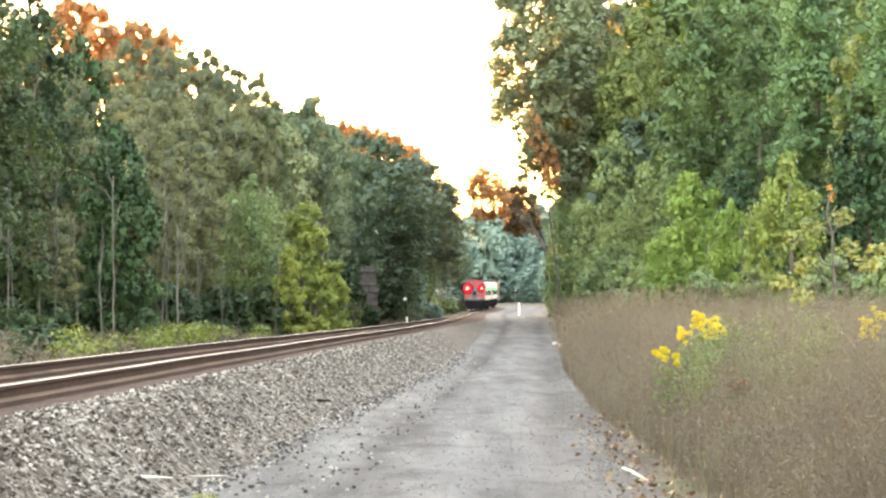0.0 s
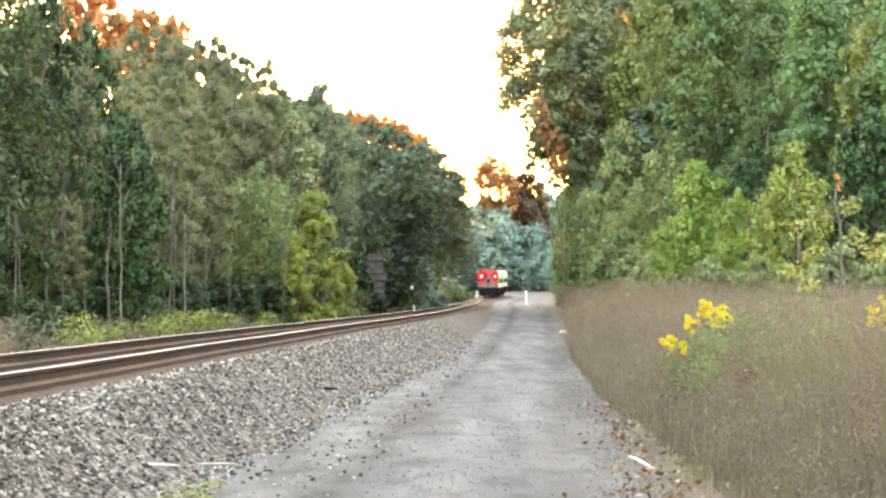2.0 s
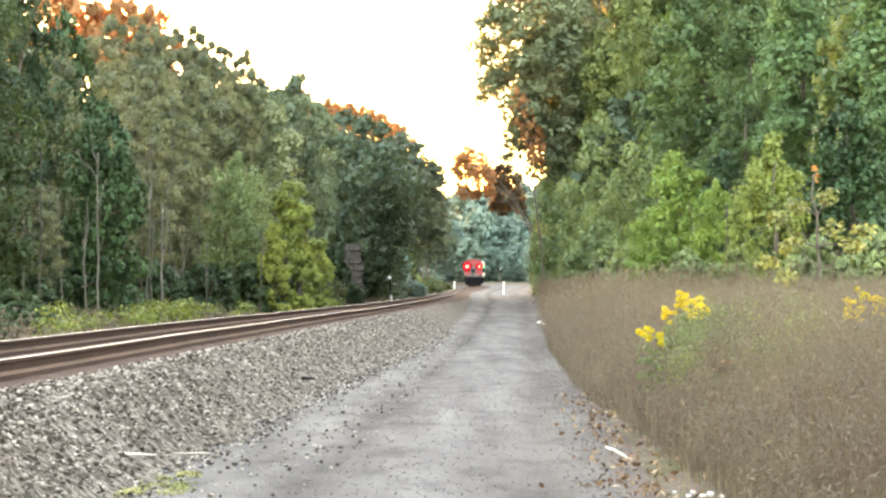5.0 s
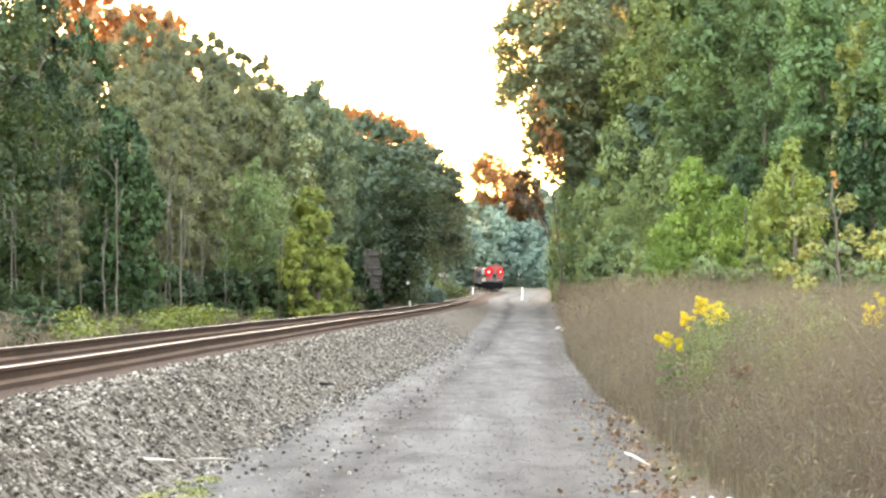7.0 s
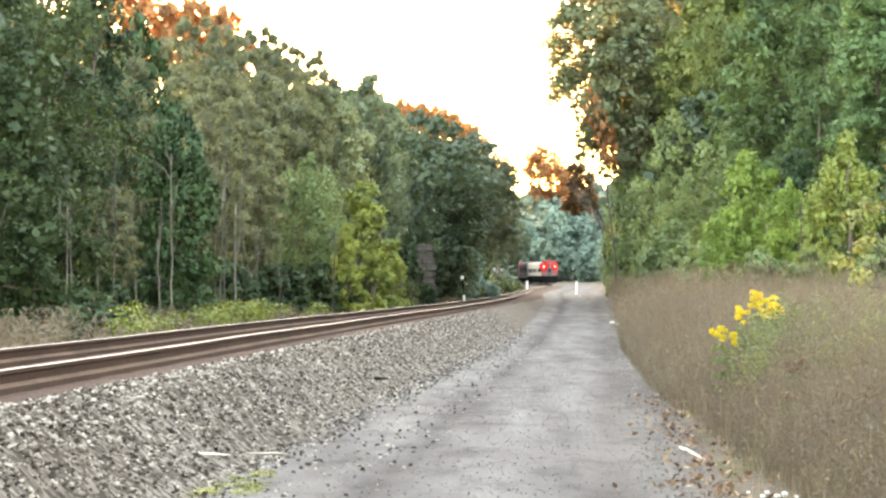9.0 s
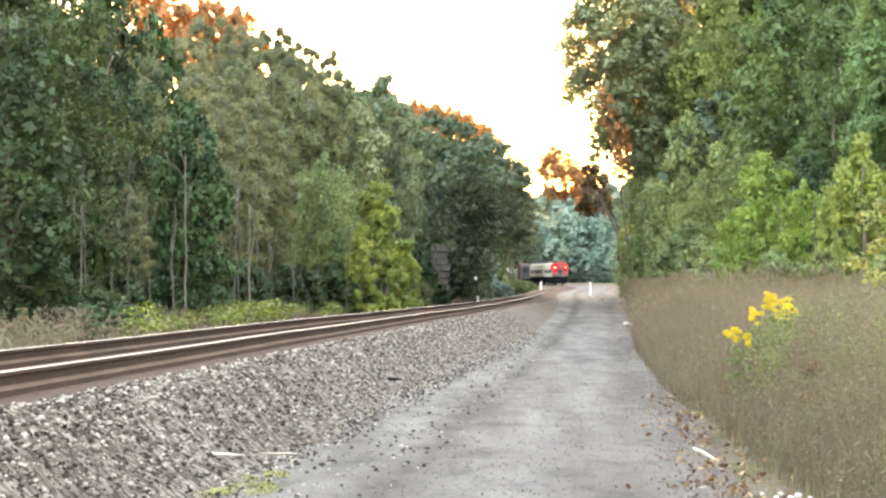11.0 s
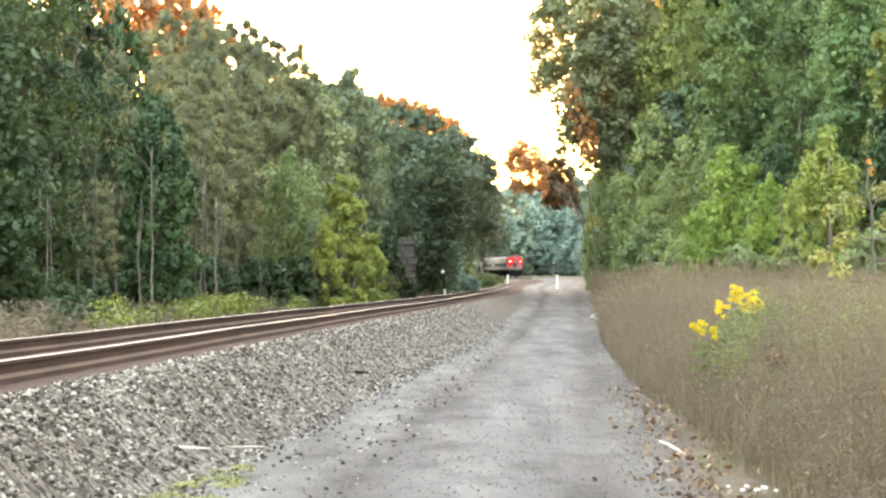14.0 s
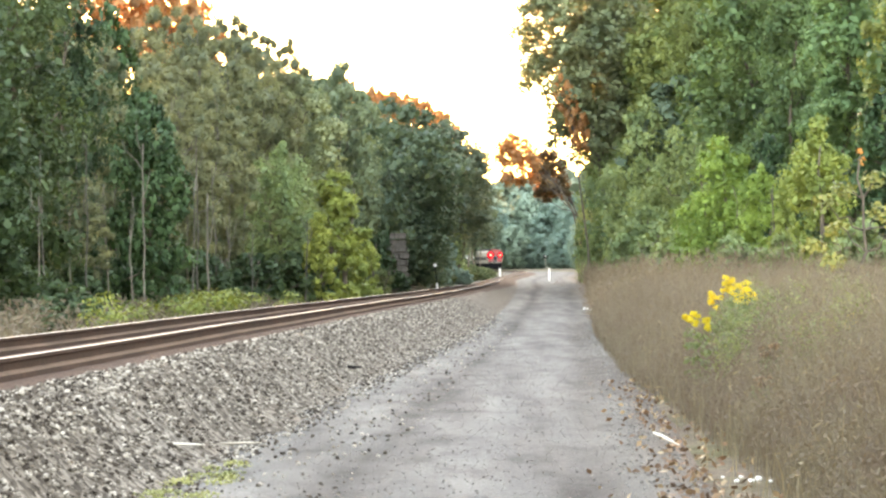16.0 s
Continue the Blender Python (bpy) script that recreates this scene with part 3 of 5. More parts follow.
KINDS = {
    "dusk_round": lambda s: make_tree("tree", s, 21, 7, 0.42, "dusk", leaf=0.167, clumps=90, per=360, spread=0.2, lean=-1.5),
    "dusky_round": lambda s: make_tree("tree", s, 12, 6, 0.05, "dusk", leaf=0.152, clumps=46, per=350, spread=0.2),
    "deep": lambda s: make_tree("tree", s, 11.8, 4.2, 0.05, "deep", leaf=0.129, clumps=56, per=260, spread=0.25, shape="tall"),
    "olive_high": lambda s: make_tree("tree", s, 18, 5, 0.25, "olive", leaf=0.144, clumps=60, per=330, spread=0.23, shape="tall"),
    "mid_high": lambda s: make_tree("tree", s, 15.5, 5.2, 0.12, "mid", leaf=0.144, clumps=64, per=390, spread=0.21, shape="tall"),
    "fresh_high": lambda s: make_tree("tree", s, 13.6, 3.2, 0.25, "fresh", leaf=0.129, clumps=52, per=290, spread=0.27, shape="tall"),
    "dark": lambda s: make_tree("tree", s, 14, 8, 0.05, "dark", leaf=0.221, clumps=44, per=170, spread=0.22),
    "dark_high": lambda s: make_tree("tree", s, 16, 7.5, 0.45, "hazed_dark", leaf=0.205, clumps=60, per=280, spread=0.19),
    "mid": lambda s: make_tree("tree", s, 16, 8, 0.05, "mid", leaf=0.221, clumps=56, per=220, shape="tall", spread=0.2),
    "mid_round": lambda s: make_tree("tree", s, 10, 7, 0.0, "sage", leaf=0.152, clumps=48, per=330, spread=0.2),
    "pale": lambda s: make_tree("tree", s, 8, 4, 0.02, "pale", leaf=0.129, clumps=48, per=220, shape="full", stems=2),
    "bright": lambda s: make_tree("tree", s, 6, 4, 0.0, "bright", leaf=0.099, clumps=44, per=300, shape="round", stems=3, trunk=0.06, spread=0.2),
    "brown": lambda s: make_tree("tree", s, 13, 5.2, 0.25, "brown", leaf=0.140, clumps=100, per=140, shape="round", bark=PALE_BARK, trunk=0.1, limbs=24, spread=0.125, core=0.5, sprays=1),
    "pine": lambda s: make_tree("pine_tree", s, 10, 5, 0.08, "pine", leaf=0.170, clumps=60, per=150, shape="tall", limbs=16, spread=0.19),
    "sage_scrub": lambda s: make_tree("shrub", s, 4, 4, 0.0, "sage", leaf=0.160, clumps=42, per=100, stems=3, trunk=0.05),
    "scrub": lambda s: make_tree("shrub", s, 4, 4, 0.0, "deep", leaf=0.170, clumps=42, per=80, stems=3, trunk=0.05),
    "pale_scrub": lambda s: make_tree("shrub", s, 3, 4, 0.0, "weed", leaf=0.160, clumps=42, per=110, stems=3, trunk=0.05),
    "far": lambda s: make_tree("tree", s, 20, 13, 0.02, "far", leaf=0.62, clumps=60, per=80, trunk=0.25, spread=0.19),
    # shrub in the haze-paled leaf colour, greyed as if by distance
    "hazed_scrub": lambda s: make_tree("shrub", s, 4, 4, 0.0, "far", leaf=0.200, clumps=42, per=100, stems=3, trunk=0.05),
    # glow-coloured crowns: the sun's rim light is put into their leaf colour
    "sunglow": lambda s: make_tree("tree", s, 15, 5, 0.72, "sunglow", leaf=0.170, clumps=45, per=100, spread=0.13, trunk=0.12),
    "sunglow_lean": lambda s: make_tree("tree", s, 12, 2.4, 0.68, "sunglow", leaf=0.130, clumps=40, per=100, spread=0.14, trunk=0.1, lean=-2.0),
    "fill": lambda s: make_tree("tree", s, 14, 10, 0.0, "dark", leaf=0.510, clumps=60, per=50, shape="tall", spread=0.2),
    "lean_sunglow": lambda s: make_tree("tree", s, 15.2, 5.2, 0.68, "sunglow", leaf=0.200, clumps=30, per=120, spread=0.17, lean=-7.2, trunk=0.14, hang=True),
    "lean": lambda s: make_tree("tree", s, 13.8, 4.6, 0.64, "turned", leaf=0.220, clumps=30, per=150, spread=0.19, lean=-3.9, trunk=0.2, hang=True),
}
LABELS = {
    "sage_scrub": ("low sage-green shrub beside the gravel road", "shrub"),
    "dusky_round": ("dusky grey-green tree at the woods' edge", "tree"),
    "deep": ("deep green broadleaf tree with branches to the ground", "tree"),
    "lean_sunglow": ("leaning tree, sun glow put into its orange leaf colour", "tree"),
    "dusk_round": ("tall dusky green tree with a rounded crown against the sky", "tree"),
    "olive_high": ("olive-green tree with a high lobed crown", "tree"),
    "mid_high": ("deep green tree with a broad leafy crown", "tree"),
    "fresh_high": ("fresh green tree with a high leafy crown", "tree"),
    "dark": ("dense dark green broadleaf tree at the woods' edge", "tree"),
    "dark_high": ("tall dark green tree with a high crown", "tree"),
    "mid": ("tall leafy green tree beside the gravel road", "tree"),
    "mid_round": ("rounded green tree with branches to the ground", "tree"),
    "pale": ("yellow-green young tree beside the railway", "tree"),
    "bright": ("bushy bright green shrub tree behind the weeds", "tree"),
    "brown": ("thin pale-stemmed tree with sparse brownish leaves", "tree"),
    "pine": ("dark green pine tree among the woods", "pine tree"),
    "scrub": ("low green shrub under the trees", "shrub"),
    "pale_scrub": ("low grey-green shrub beside the railway", "shrub"),
    "far": ("distant tree closing the view, haze put into its leaf colour", "tree"),
    "hazed_scrub": ("low grey-green shrub beside the railway", "shrub"),
    "sunglow": ("added tree whose orange leaf colour mimics sun glow above the woods", "tree"),
    "sunglow_lean": ("added leaning tree coloured orange as sun glow over the road", "tree"),
    "fill": ("broad dark green filler tree added deep in the woods", "tree"),
    "lean": ("dark tree leaning out over the road", "tree"),
}
PROTOS = {}


def plant(kind, x, y, height, width, turn):
    """Sets one tree or shrub of a kind, at its size, on the ground; each kind has two builds."""
    pick = (kind, int(abs(x * 3 + y)) % 2)
    if kind in ("far", "lean", "sunglow_lean"):
        pick = (kind, 0)
    fresh = pick not in PROTOS
    if fresh:
        PROTOS[pick] = KINDS[kind](17 * len(PROTOS) + 3)
    ob = PROTOS[pick]
    w, h = ob["nominal"]
    m = pose(x, y, float(ground_z(x, y)) - 0.05, 0, 0, turn) @ Matrix.Diagonal((width / w, width / w, height / h, 1))
    if fresh:
        ob.matrix_basis = m
    else:
        nm = ob.scale.copy()
        ob_scale = Matrix.Diagonal((1 / nm.x, 1 / nm.y, 1 / nm.z, 1))
        ob = copy_thing(ob, m @ ob_scale)
    label, category = LABELS[kind]
    return tagged(ob, label, category, "trees of the woods" if category != "shrub" else "shrubs along the line")


# x, y, height, width, turn
TREES = {
    "dusky_round": [
        (-8.1, 118.0, 11.1, 5.0, 278),
        (-6.8, 135.0, 13.0, 4.6, 227),
    ],
    "dusk_round": [
        (8.3, 150.0, 21.2, 7.8, 0),
        (10.4, 158.0, 22.7, 5.7, 0),
    ],
    "olive_high": [
        (11.6, 147.0, 18.6, 5.0, 71),
        (12.4, 141.0, 17.2, 3.6, 20),
        (14.7, 86.0, 11.4, 3.0, 95),
    ],
    "mid_high": [
        (12.5, 112.0, 15.6, 5.4, 270),
        (13.7, 106.0, 14.5, 3.5, 34),
    ],
    "fresh_high": [
        (13.9, 92.0, 13.7, 3.1, 320),
        (15.2, 80.0, 12.5, 3.2, 320),
    ],
    "mid": [
        (13.6, 165.0, 22.8, 11.1, 85),
        (16.0, 135.0, 19.4, 8.7, 275),
        (18.5, 120.0, 17.9, 8.1, 270),
        (16.2, 84.0, 13.1, 6.4, 44),
        (15.0, 150.0, 21.1, 13.2, 86),
        (20.0, 140.0, 20.7, 12.3, 342),
        (18.5, 90.0, 14.5, 7.9, 157),
        (13.8, 170.0, 22.0, 9.9, 128),
    ],
    "dark_high": [
        (-1.0, 270.0, 13.2, 8.4, 310),
        (0.6, 330.0, 11.0, 7.0, 108),
        (-2.4, 240.0, 15.8, 9.2, 310),
        (11.5, 185.0, 24.2, 6.2, 297),
    ],
    "lean_sunglow": [
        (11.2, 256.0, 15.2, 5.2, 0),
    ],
    "lean": [
        (11.6, 260.0, 13.8, 4.6, 0),
    ],
    "mid_round": [
        (9.4, 148.0, 9.6, 4.3, 333),
        (9.8, 138.0, 10.5, 5.3, 98),
        (11.4, 126.0, 9.2, 4.5, 231),
        (11.9, 116.0, 7.0, 2.9, 356),
        (10.1, 175.0, 12.6, 4.7, 348),
        (12.4, 215.0, 10.1, 5.8, 220),
        (10.1, 130.0, 6.6, 4.4, 326),
        (14.0, 240.0, 13.2, 7.6, 201),
        (9.3, 140.0, 4.9, 3.5, 260),
        (8.5, 120.0, 4.4, 2.4, 190),
        (-7.8, 104.0, 6.9, 3.2, 257),
    ],
    "bright": [
        (8.3, 84.0, 5.8, 3.2, 137),
        (9.3, 80.0, 4.6, 2.0, 18),
        (8.5, 95.0, 4.2, 1.9, 14),
    ],
    "pale": [
        (8.9, 64.0, 5.1, 2.3, 186),
        (9.1, 72.0, 4.2, 1.3, 238),
        (-5.6, 106.0, 6.0, 3.3, 194),
        (-6.1, 102.0, 4.1, 1.8, 216),
        (-4.6, 110.0, 3.3, 1.7, 269),
    ],
    "pine": [
        (-10.1, 79.0, 7.2, 2.7, 286),
        (12.8, 76.0, 6.7, 2.9, 90),
        (-12.6, 88.0, 10.9, 2.9, 120),
        # added pine: its dark needles stand in for a shaded hollow between crowns
        (11.6, 97.0, 6.5, 2.3, 42),
    ],
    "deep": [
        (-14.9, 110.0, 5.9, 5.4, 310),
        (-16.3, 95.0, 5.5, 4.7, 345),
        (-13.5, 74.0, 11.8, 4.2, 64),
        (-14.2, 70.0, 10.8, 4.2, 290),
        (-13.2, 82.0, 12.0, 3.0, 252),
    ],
    "dark": [
        (-20.9, 110.0, 16.4, 7.2, 88),
        (-19.5, 125.0, 12.9, 6.9, 69),
        (-5.9, 188.0, 14.4, 9.5, 261),
        (-4.4, 190.0, 14.2, 8.1, 261),
        (-7.3, 170.0, 13.4, 6.9, 184),
        (-4.8, 190.0, 9.2, 5.3, 263),
        (-4.4, 205.0, 11.2, 5.7, 345),
        (-12.3, 135.0, 14.0, 8.2, 286),
        (-17.4, 140.0, 12.1, 8.5, 93),
        (-9.9, 155.0, 14.2, 7.8, 228),
        (-12.3, 120.0, 7.2, 4.8, 212),
        (16.5, 130.0, 11.7, 8.5, 303),
        (17.7, 110.0, 10.1, 6.9, 181),
        (13.1, 140.0, 12.6, 9.2, 185),
    ],
    "brown": [
        (-13.2, 100.0, 11.4, 4.0, 228),
        (-13.0, 108.0, 13.1, 4.3, 82),
        (-11.3, 106.0, 12.5, 4.2, 204),
        (-10.7, 112.0, 13.1, 4.4, 236),
        (-9.8, 116.0, 12.8, 4.2, 335),
        (-9.0, 122.0, 13.0, 3.5, 271),
        (-13.7, 84.0, 10.8, 3.3, 127),
        (-12.8, 86.0, 10.0, 2.8, 250),
        (-10.9, 96.0, 9.5, 3.1, 142),
        (-10.0, 100.0, 9.0, 3.2, 255),
        (-12.0, 77.0, 4.6, 2.2, 256),
        (-14.2, 92.0, 6.0, 3.0, 32),
    ],
    "scrub": [
        (-13.0, 74.0, 1.7, 1.8, 338),
        (-12.0, 76.0, 1.9, 1.9, 232),
        (-11.4, 80.0, 2.1, 2.0, 236),
        (-10.7, 86.0, 2.3, 2.3, 179),
        (-9.8, 92.0, 2.4, 2.3, 290),
        (-8.7, 98.0, 2.4, 2.6, 285),
        (-7.4, 102.0, 2.5, 2.5, 233),
        (-14.2, 72.0, 2.0, 2.1, 249),
        (-10.6, 66.0, 1.1, 2.0, 15),
        (-11.4, 69.0, 1.4, 2.2, 130),
        (-9.7, 62.0, 0.9, 1.8, 200),
        (-6.7, 105.0, 2.3, 2.4, 337),
        (-5.7, 148.0, 4.4, 2.6, 40),
        (-4.3, 149.5, 1.6, 1.6, 80),
    ],
    "sage_scrub": [
        (-2.7, 270.0, 7.3, 4.3, 110),
        (12.0, 250.0, 9.0, 3.4, 60),
        (12.6, 225.0, 7.0, 3.6, 145),
        (-2.6, 300.0, 6.0, 4.4, 285),
        (8.0, 120.0, 3.4, 3.0, 200),
        (8.3, 135.0, 3.6, 2.4, 335),
        (7.9, 105.0, 3.3, 2.6, 85),
        (7.4, 90.0, 2.8, 2.2, 340),
        (9.8, 130.0, 4.6, 3.5, 30),
        (7.9, 75.0, 2.4, 2.0, 275),
        (8.4, 66.0, 2.4, 1.9, 276),
        (9.7, 62.0, 2.5, 2.1, 2),
        (10.6, 58.0, 2.5, 2.0, 78),
    ],
    "hazed_scrub": [
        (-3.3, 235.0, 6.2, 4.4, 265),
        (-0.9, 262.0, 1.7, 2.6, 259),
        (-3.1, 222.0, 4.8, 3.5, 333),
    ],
    # added along the skyline to carry the sun's glow in leaf colour
    "sunglow": [
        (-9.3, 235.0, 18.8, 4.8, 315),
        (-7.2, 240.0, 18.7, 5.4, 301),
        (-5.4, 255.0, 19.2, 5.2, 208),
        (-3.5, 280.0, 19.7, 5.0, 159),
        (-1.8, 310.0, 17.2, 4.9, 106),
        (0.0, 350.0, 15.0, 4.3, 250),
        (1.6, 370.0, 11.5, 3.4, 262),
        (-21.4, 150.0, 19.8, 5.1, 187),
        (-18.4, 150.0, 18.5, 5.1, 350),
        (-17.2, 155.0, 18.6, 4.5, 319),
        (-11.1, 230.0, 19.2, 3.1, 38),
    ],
    "sunglow_lean": [
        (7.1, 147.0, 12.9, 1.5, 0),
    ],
    "pale_scrub": [
        (0.8, 320.0, 2.0, 3.6, 174),
        (2.4, 375.0, 1.5, 3.0, 4),
        (-2.5, 230.0, 2.6, 2.6, 97),
        (2.0, 400.0, 1.6, 4.0, 54),
        (-5.2, 132.0, 1.9, 2.1, 30),
        (8.9, 160.0, 2.6, 1.8, 294),
        (10.2, 200.0, 3.2, 1.8, 334),
    ],
    "fill": [
        # eight trees added inside the curve, mostly hidden, to keep sun off the road
        (-12.4, 420.0, 17.9, 20.8, 25),
        (-14.3, 440.0, 18.4, 25.7, 139),
        (-8.8, 470.0, 16.5, 13.7, 302),
        (-23.2, 460.0, 22.0, 31.0, 116),
        (-11.0, 520.0, 18.0, 25.7, 349),
        (-3.7, 560.0, 16.9, 12.6, 54),
        (-28.7, 420.0, 22.1, 28.3, 267),
        (-23.2, 560.0, 21.6, 37.8, 69),
        (-30.8, 150.0, 19.6, 14.2, 136),
        (-28.2, 160.0, 18.4, 15.1, 125),
        (-24.3, 165.0, 13.8, 15.6, 107),
        (-20.0, 170.0, 15.1, 14.5, 30),
        (-15.5, 175.0, 16.3, 14.2, 216),
        (-12.1, 190.0, 16.2, 12.8, 16),
        (-8.9, 215.0, 15.3, 13.5, 29),
        (-8.5, 250.0, 16.4, 11.0, 185),
        (17.6, 230.0, 24.5, 13.5, 184),
        (18.8, 200.0, 26.8, 18.0, 88),
        (22.3, 185.0, 27.3, 17.5, 127),
        (26.6, 175.0, 26.2, 16.5, 344),
        (30.3, 165.0, 25.1, 15.6, 12),
        (32.3, 150.0, 22.9, 14.2, 42),
        (18.4, 260.0, 16.4, 11.7, 58),
        (20.8, 155.0, 23.4, 11.2, 205),
        (24.2, 148.0, 22.4, 10.7, 258),
    ],
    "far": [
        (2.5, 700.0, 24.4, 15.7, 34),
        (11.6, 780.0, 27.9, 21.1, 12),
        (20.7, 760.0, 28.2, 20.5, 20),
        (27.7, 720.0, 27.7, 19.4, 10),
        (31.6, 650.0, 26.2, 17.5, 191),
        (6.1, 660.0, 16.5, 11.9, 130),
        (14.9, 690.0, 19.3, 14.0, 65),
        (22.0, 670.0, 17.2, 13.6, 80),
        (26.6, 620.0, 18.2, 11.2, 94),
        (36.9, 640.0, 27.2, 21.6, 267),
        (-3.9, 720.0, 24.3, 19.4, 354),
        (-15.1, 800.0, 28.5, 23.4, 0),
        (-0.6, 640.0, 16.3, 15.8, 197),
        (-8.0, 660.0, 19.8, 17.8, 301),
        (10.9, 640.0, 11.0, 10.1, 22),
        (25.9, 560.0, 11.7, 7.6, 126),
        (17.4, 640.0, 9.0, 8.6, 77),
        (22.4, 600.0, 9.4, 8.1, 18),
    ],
}
for tree_kind, rows in TREES.items():
    for row in rows:
        plant(tree_kind, *row)


# ---- wooded hill far behind the curve ----
def distant_hill():
    m, nt, b = material("haze_glow_woods", 1.0)
    c = ramp(nt, noise_tex(nt, 0.06, 6, None, 0.65), [(0.3, (0.09, 0.125, 0.095)), (0.52, (0.14, 0.19, 0.14)), (0.72, (0.20, 0.26, 0.19))])
    nt.links.new(c, b.inputs["Base Color"])
    # the hill's own faint emission and pale tones stand in for air haze
    nt.links.new(c, b.inputs["Emission Color"])
    b.inputs["Emission Strength"].default_value = 0.012
    verts, faces = [], []
    xs, zs = np.arange(-260, 330, 2.5), np.linspace(0, 1, 26)
    for j in zs:
        for x in xs:
            crest = 47 + 5 * noise.noise((x * 0.012, 0, 5)) + 2.5 * noise.noise((x * 0.07, 1, 5)) + 1.5 * noise.noise((x * 0.2, 2, 5)) - 0.012 * max(0, -x)
            puff = 5 * noise.noise((x * 0.09, j * 5, 0)) + 2.5 * noise.noise((x * 0.25, j * 14, 3))
            verts.append((x, 1250 + 60 * j - puff * 2, -6 + crest * math.sin(j * math.pi / 2)))
    n = len(xs)
    for a in range(len(zs) - 1):
        for k in range(n - 1):
            i = a * n + k
            faces.append((i, i + 1, i + n + 1, i + n))
    tagged(link_mesh("backdrop", verts, faces, m, smooth_faces=True), "distant blue-green wooded hillside, haze put into its glow and colour", kind="structure")


distant_hill()


# ---- weeds and flowers ----
def weeds(name, rng, x, y, h, width, mat, label, heads=3, head=0.05):
    """Upright dry stems with small side leaves and seed heads, in one mesh."""
    n = len(x)
    z = ground_z(x, y) - 0.03
    ang = rng.uniform(0, 2 * np.pi, n)
    bend = np.abs(rng.normal(0, 0.36, n)) * h
    bd = rng.uniform(0, 2 * np.pi, n)
    side = np.stack([np.cos(ang), np.sin(ang), np.zeros(n)], 1)
    root = np.stack([x, y, z], 1)
    mid = root + np.stack([np.cos(bd) * bend * 0.3, np.sin(bd) * bend * 0.3, h * 0.55], 1)
    top = root + np.stack([np.cos(bd) * bend, np.sin(bd) * bend, h], 1)
    w = (width * rng.uniform(0.6, 1.4, n))[:, None]
    v = np.stack([root - side * w, root + side * w, mid + side * w * 0.8, mid - side * w * 0.8, top], 1).reshape(-1, 3)
    k = (np.arange(n) * 5)[:, None]
    faces = np.concatenate([k + np.array([[0, 1, 2, 3]])]).tolist() + (k + np.array([[3, 2, 4]])).tolist()
    base = len(v)
    allv = [v]
    for j in range(heads):
        t = rng.uniform(0.35, 1.0, n)[:, None]
        c = mid + (top - mid) * t + rng.normal(0, 0.05, (n, 3))
        a = rng.normal(size=(n, 3))
        a /= np.linalg.norm(a, axis=1)[:, None]
        b = np.cross(a, rng.normal(size=(n, 3)))
        b /= np.linalg.norm(b, axis=1)[:, None]
        s = (head * rng.uniform(0.4, 1.5, n))[:, None]
        allv.append(np.stack([c - a * s, c + b * s * 0.18, c + a * s, c - b * s * 0.18], 1).reshape(-1, 3))
        faces += (base + (np.arange(n) * 4)[:, None] + np.array([[0, 1, 2, 3]])).tolist()
        base += n * 4
    return tagged(link_mesh(name, np.concatenate(allv).tolist(), faces, mat), label, kind="stuff")


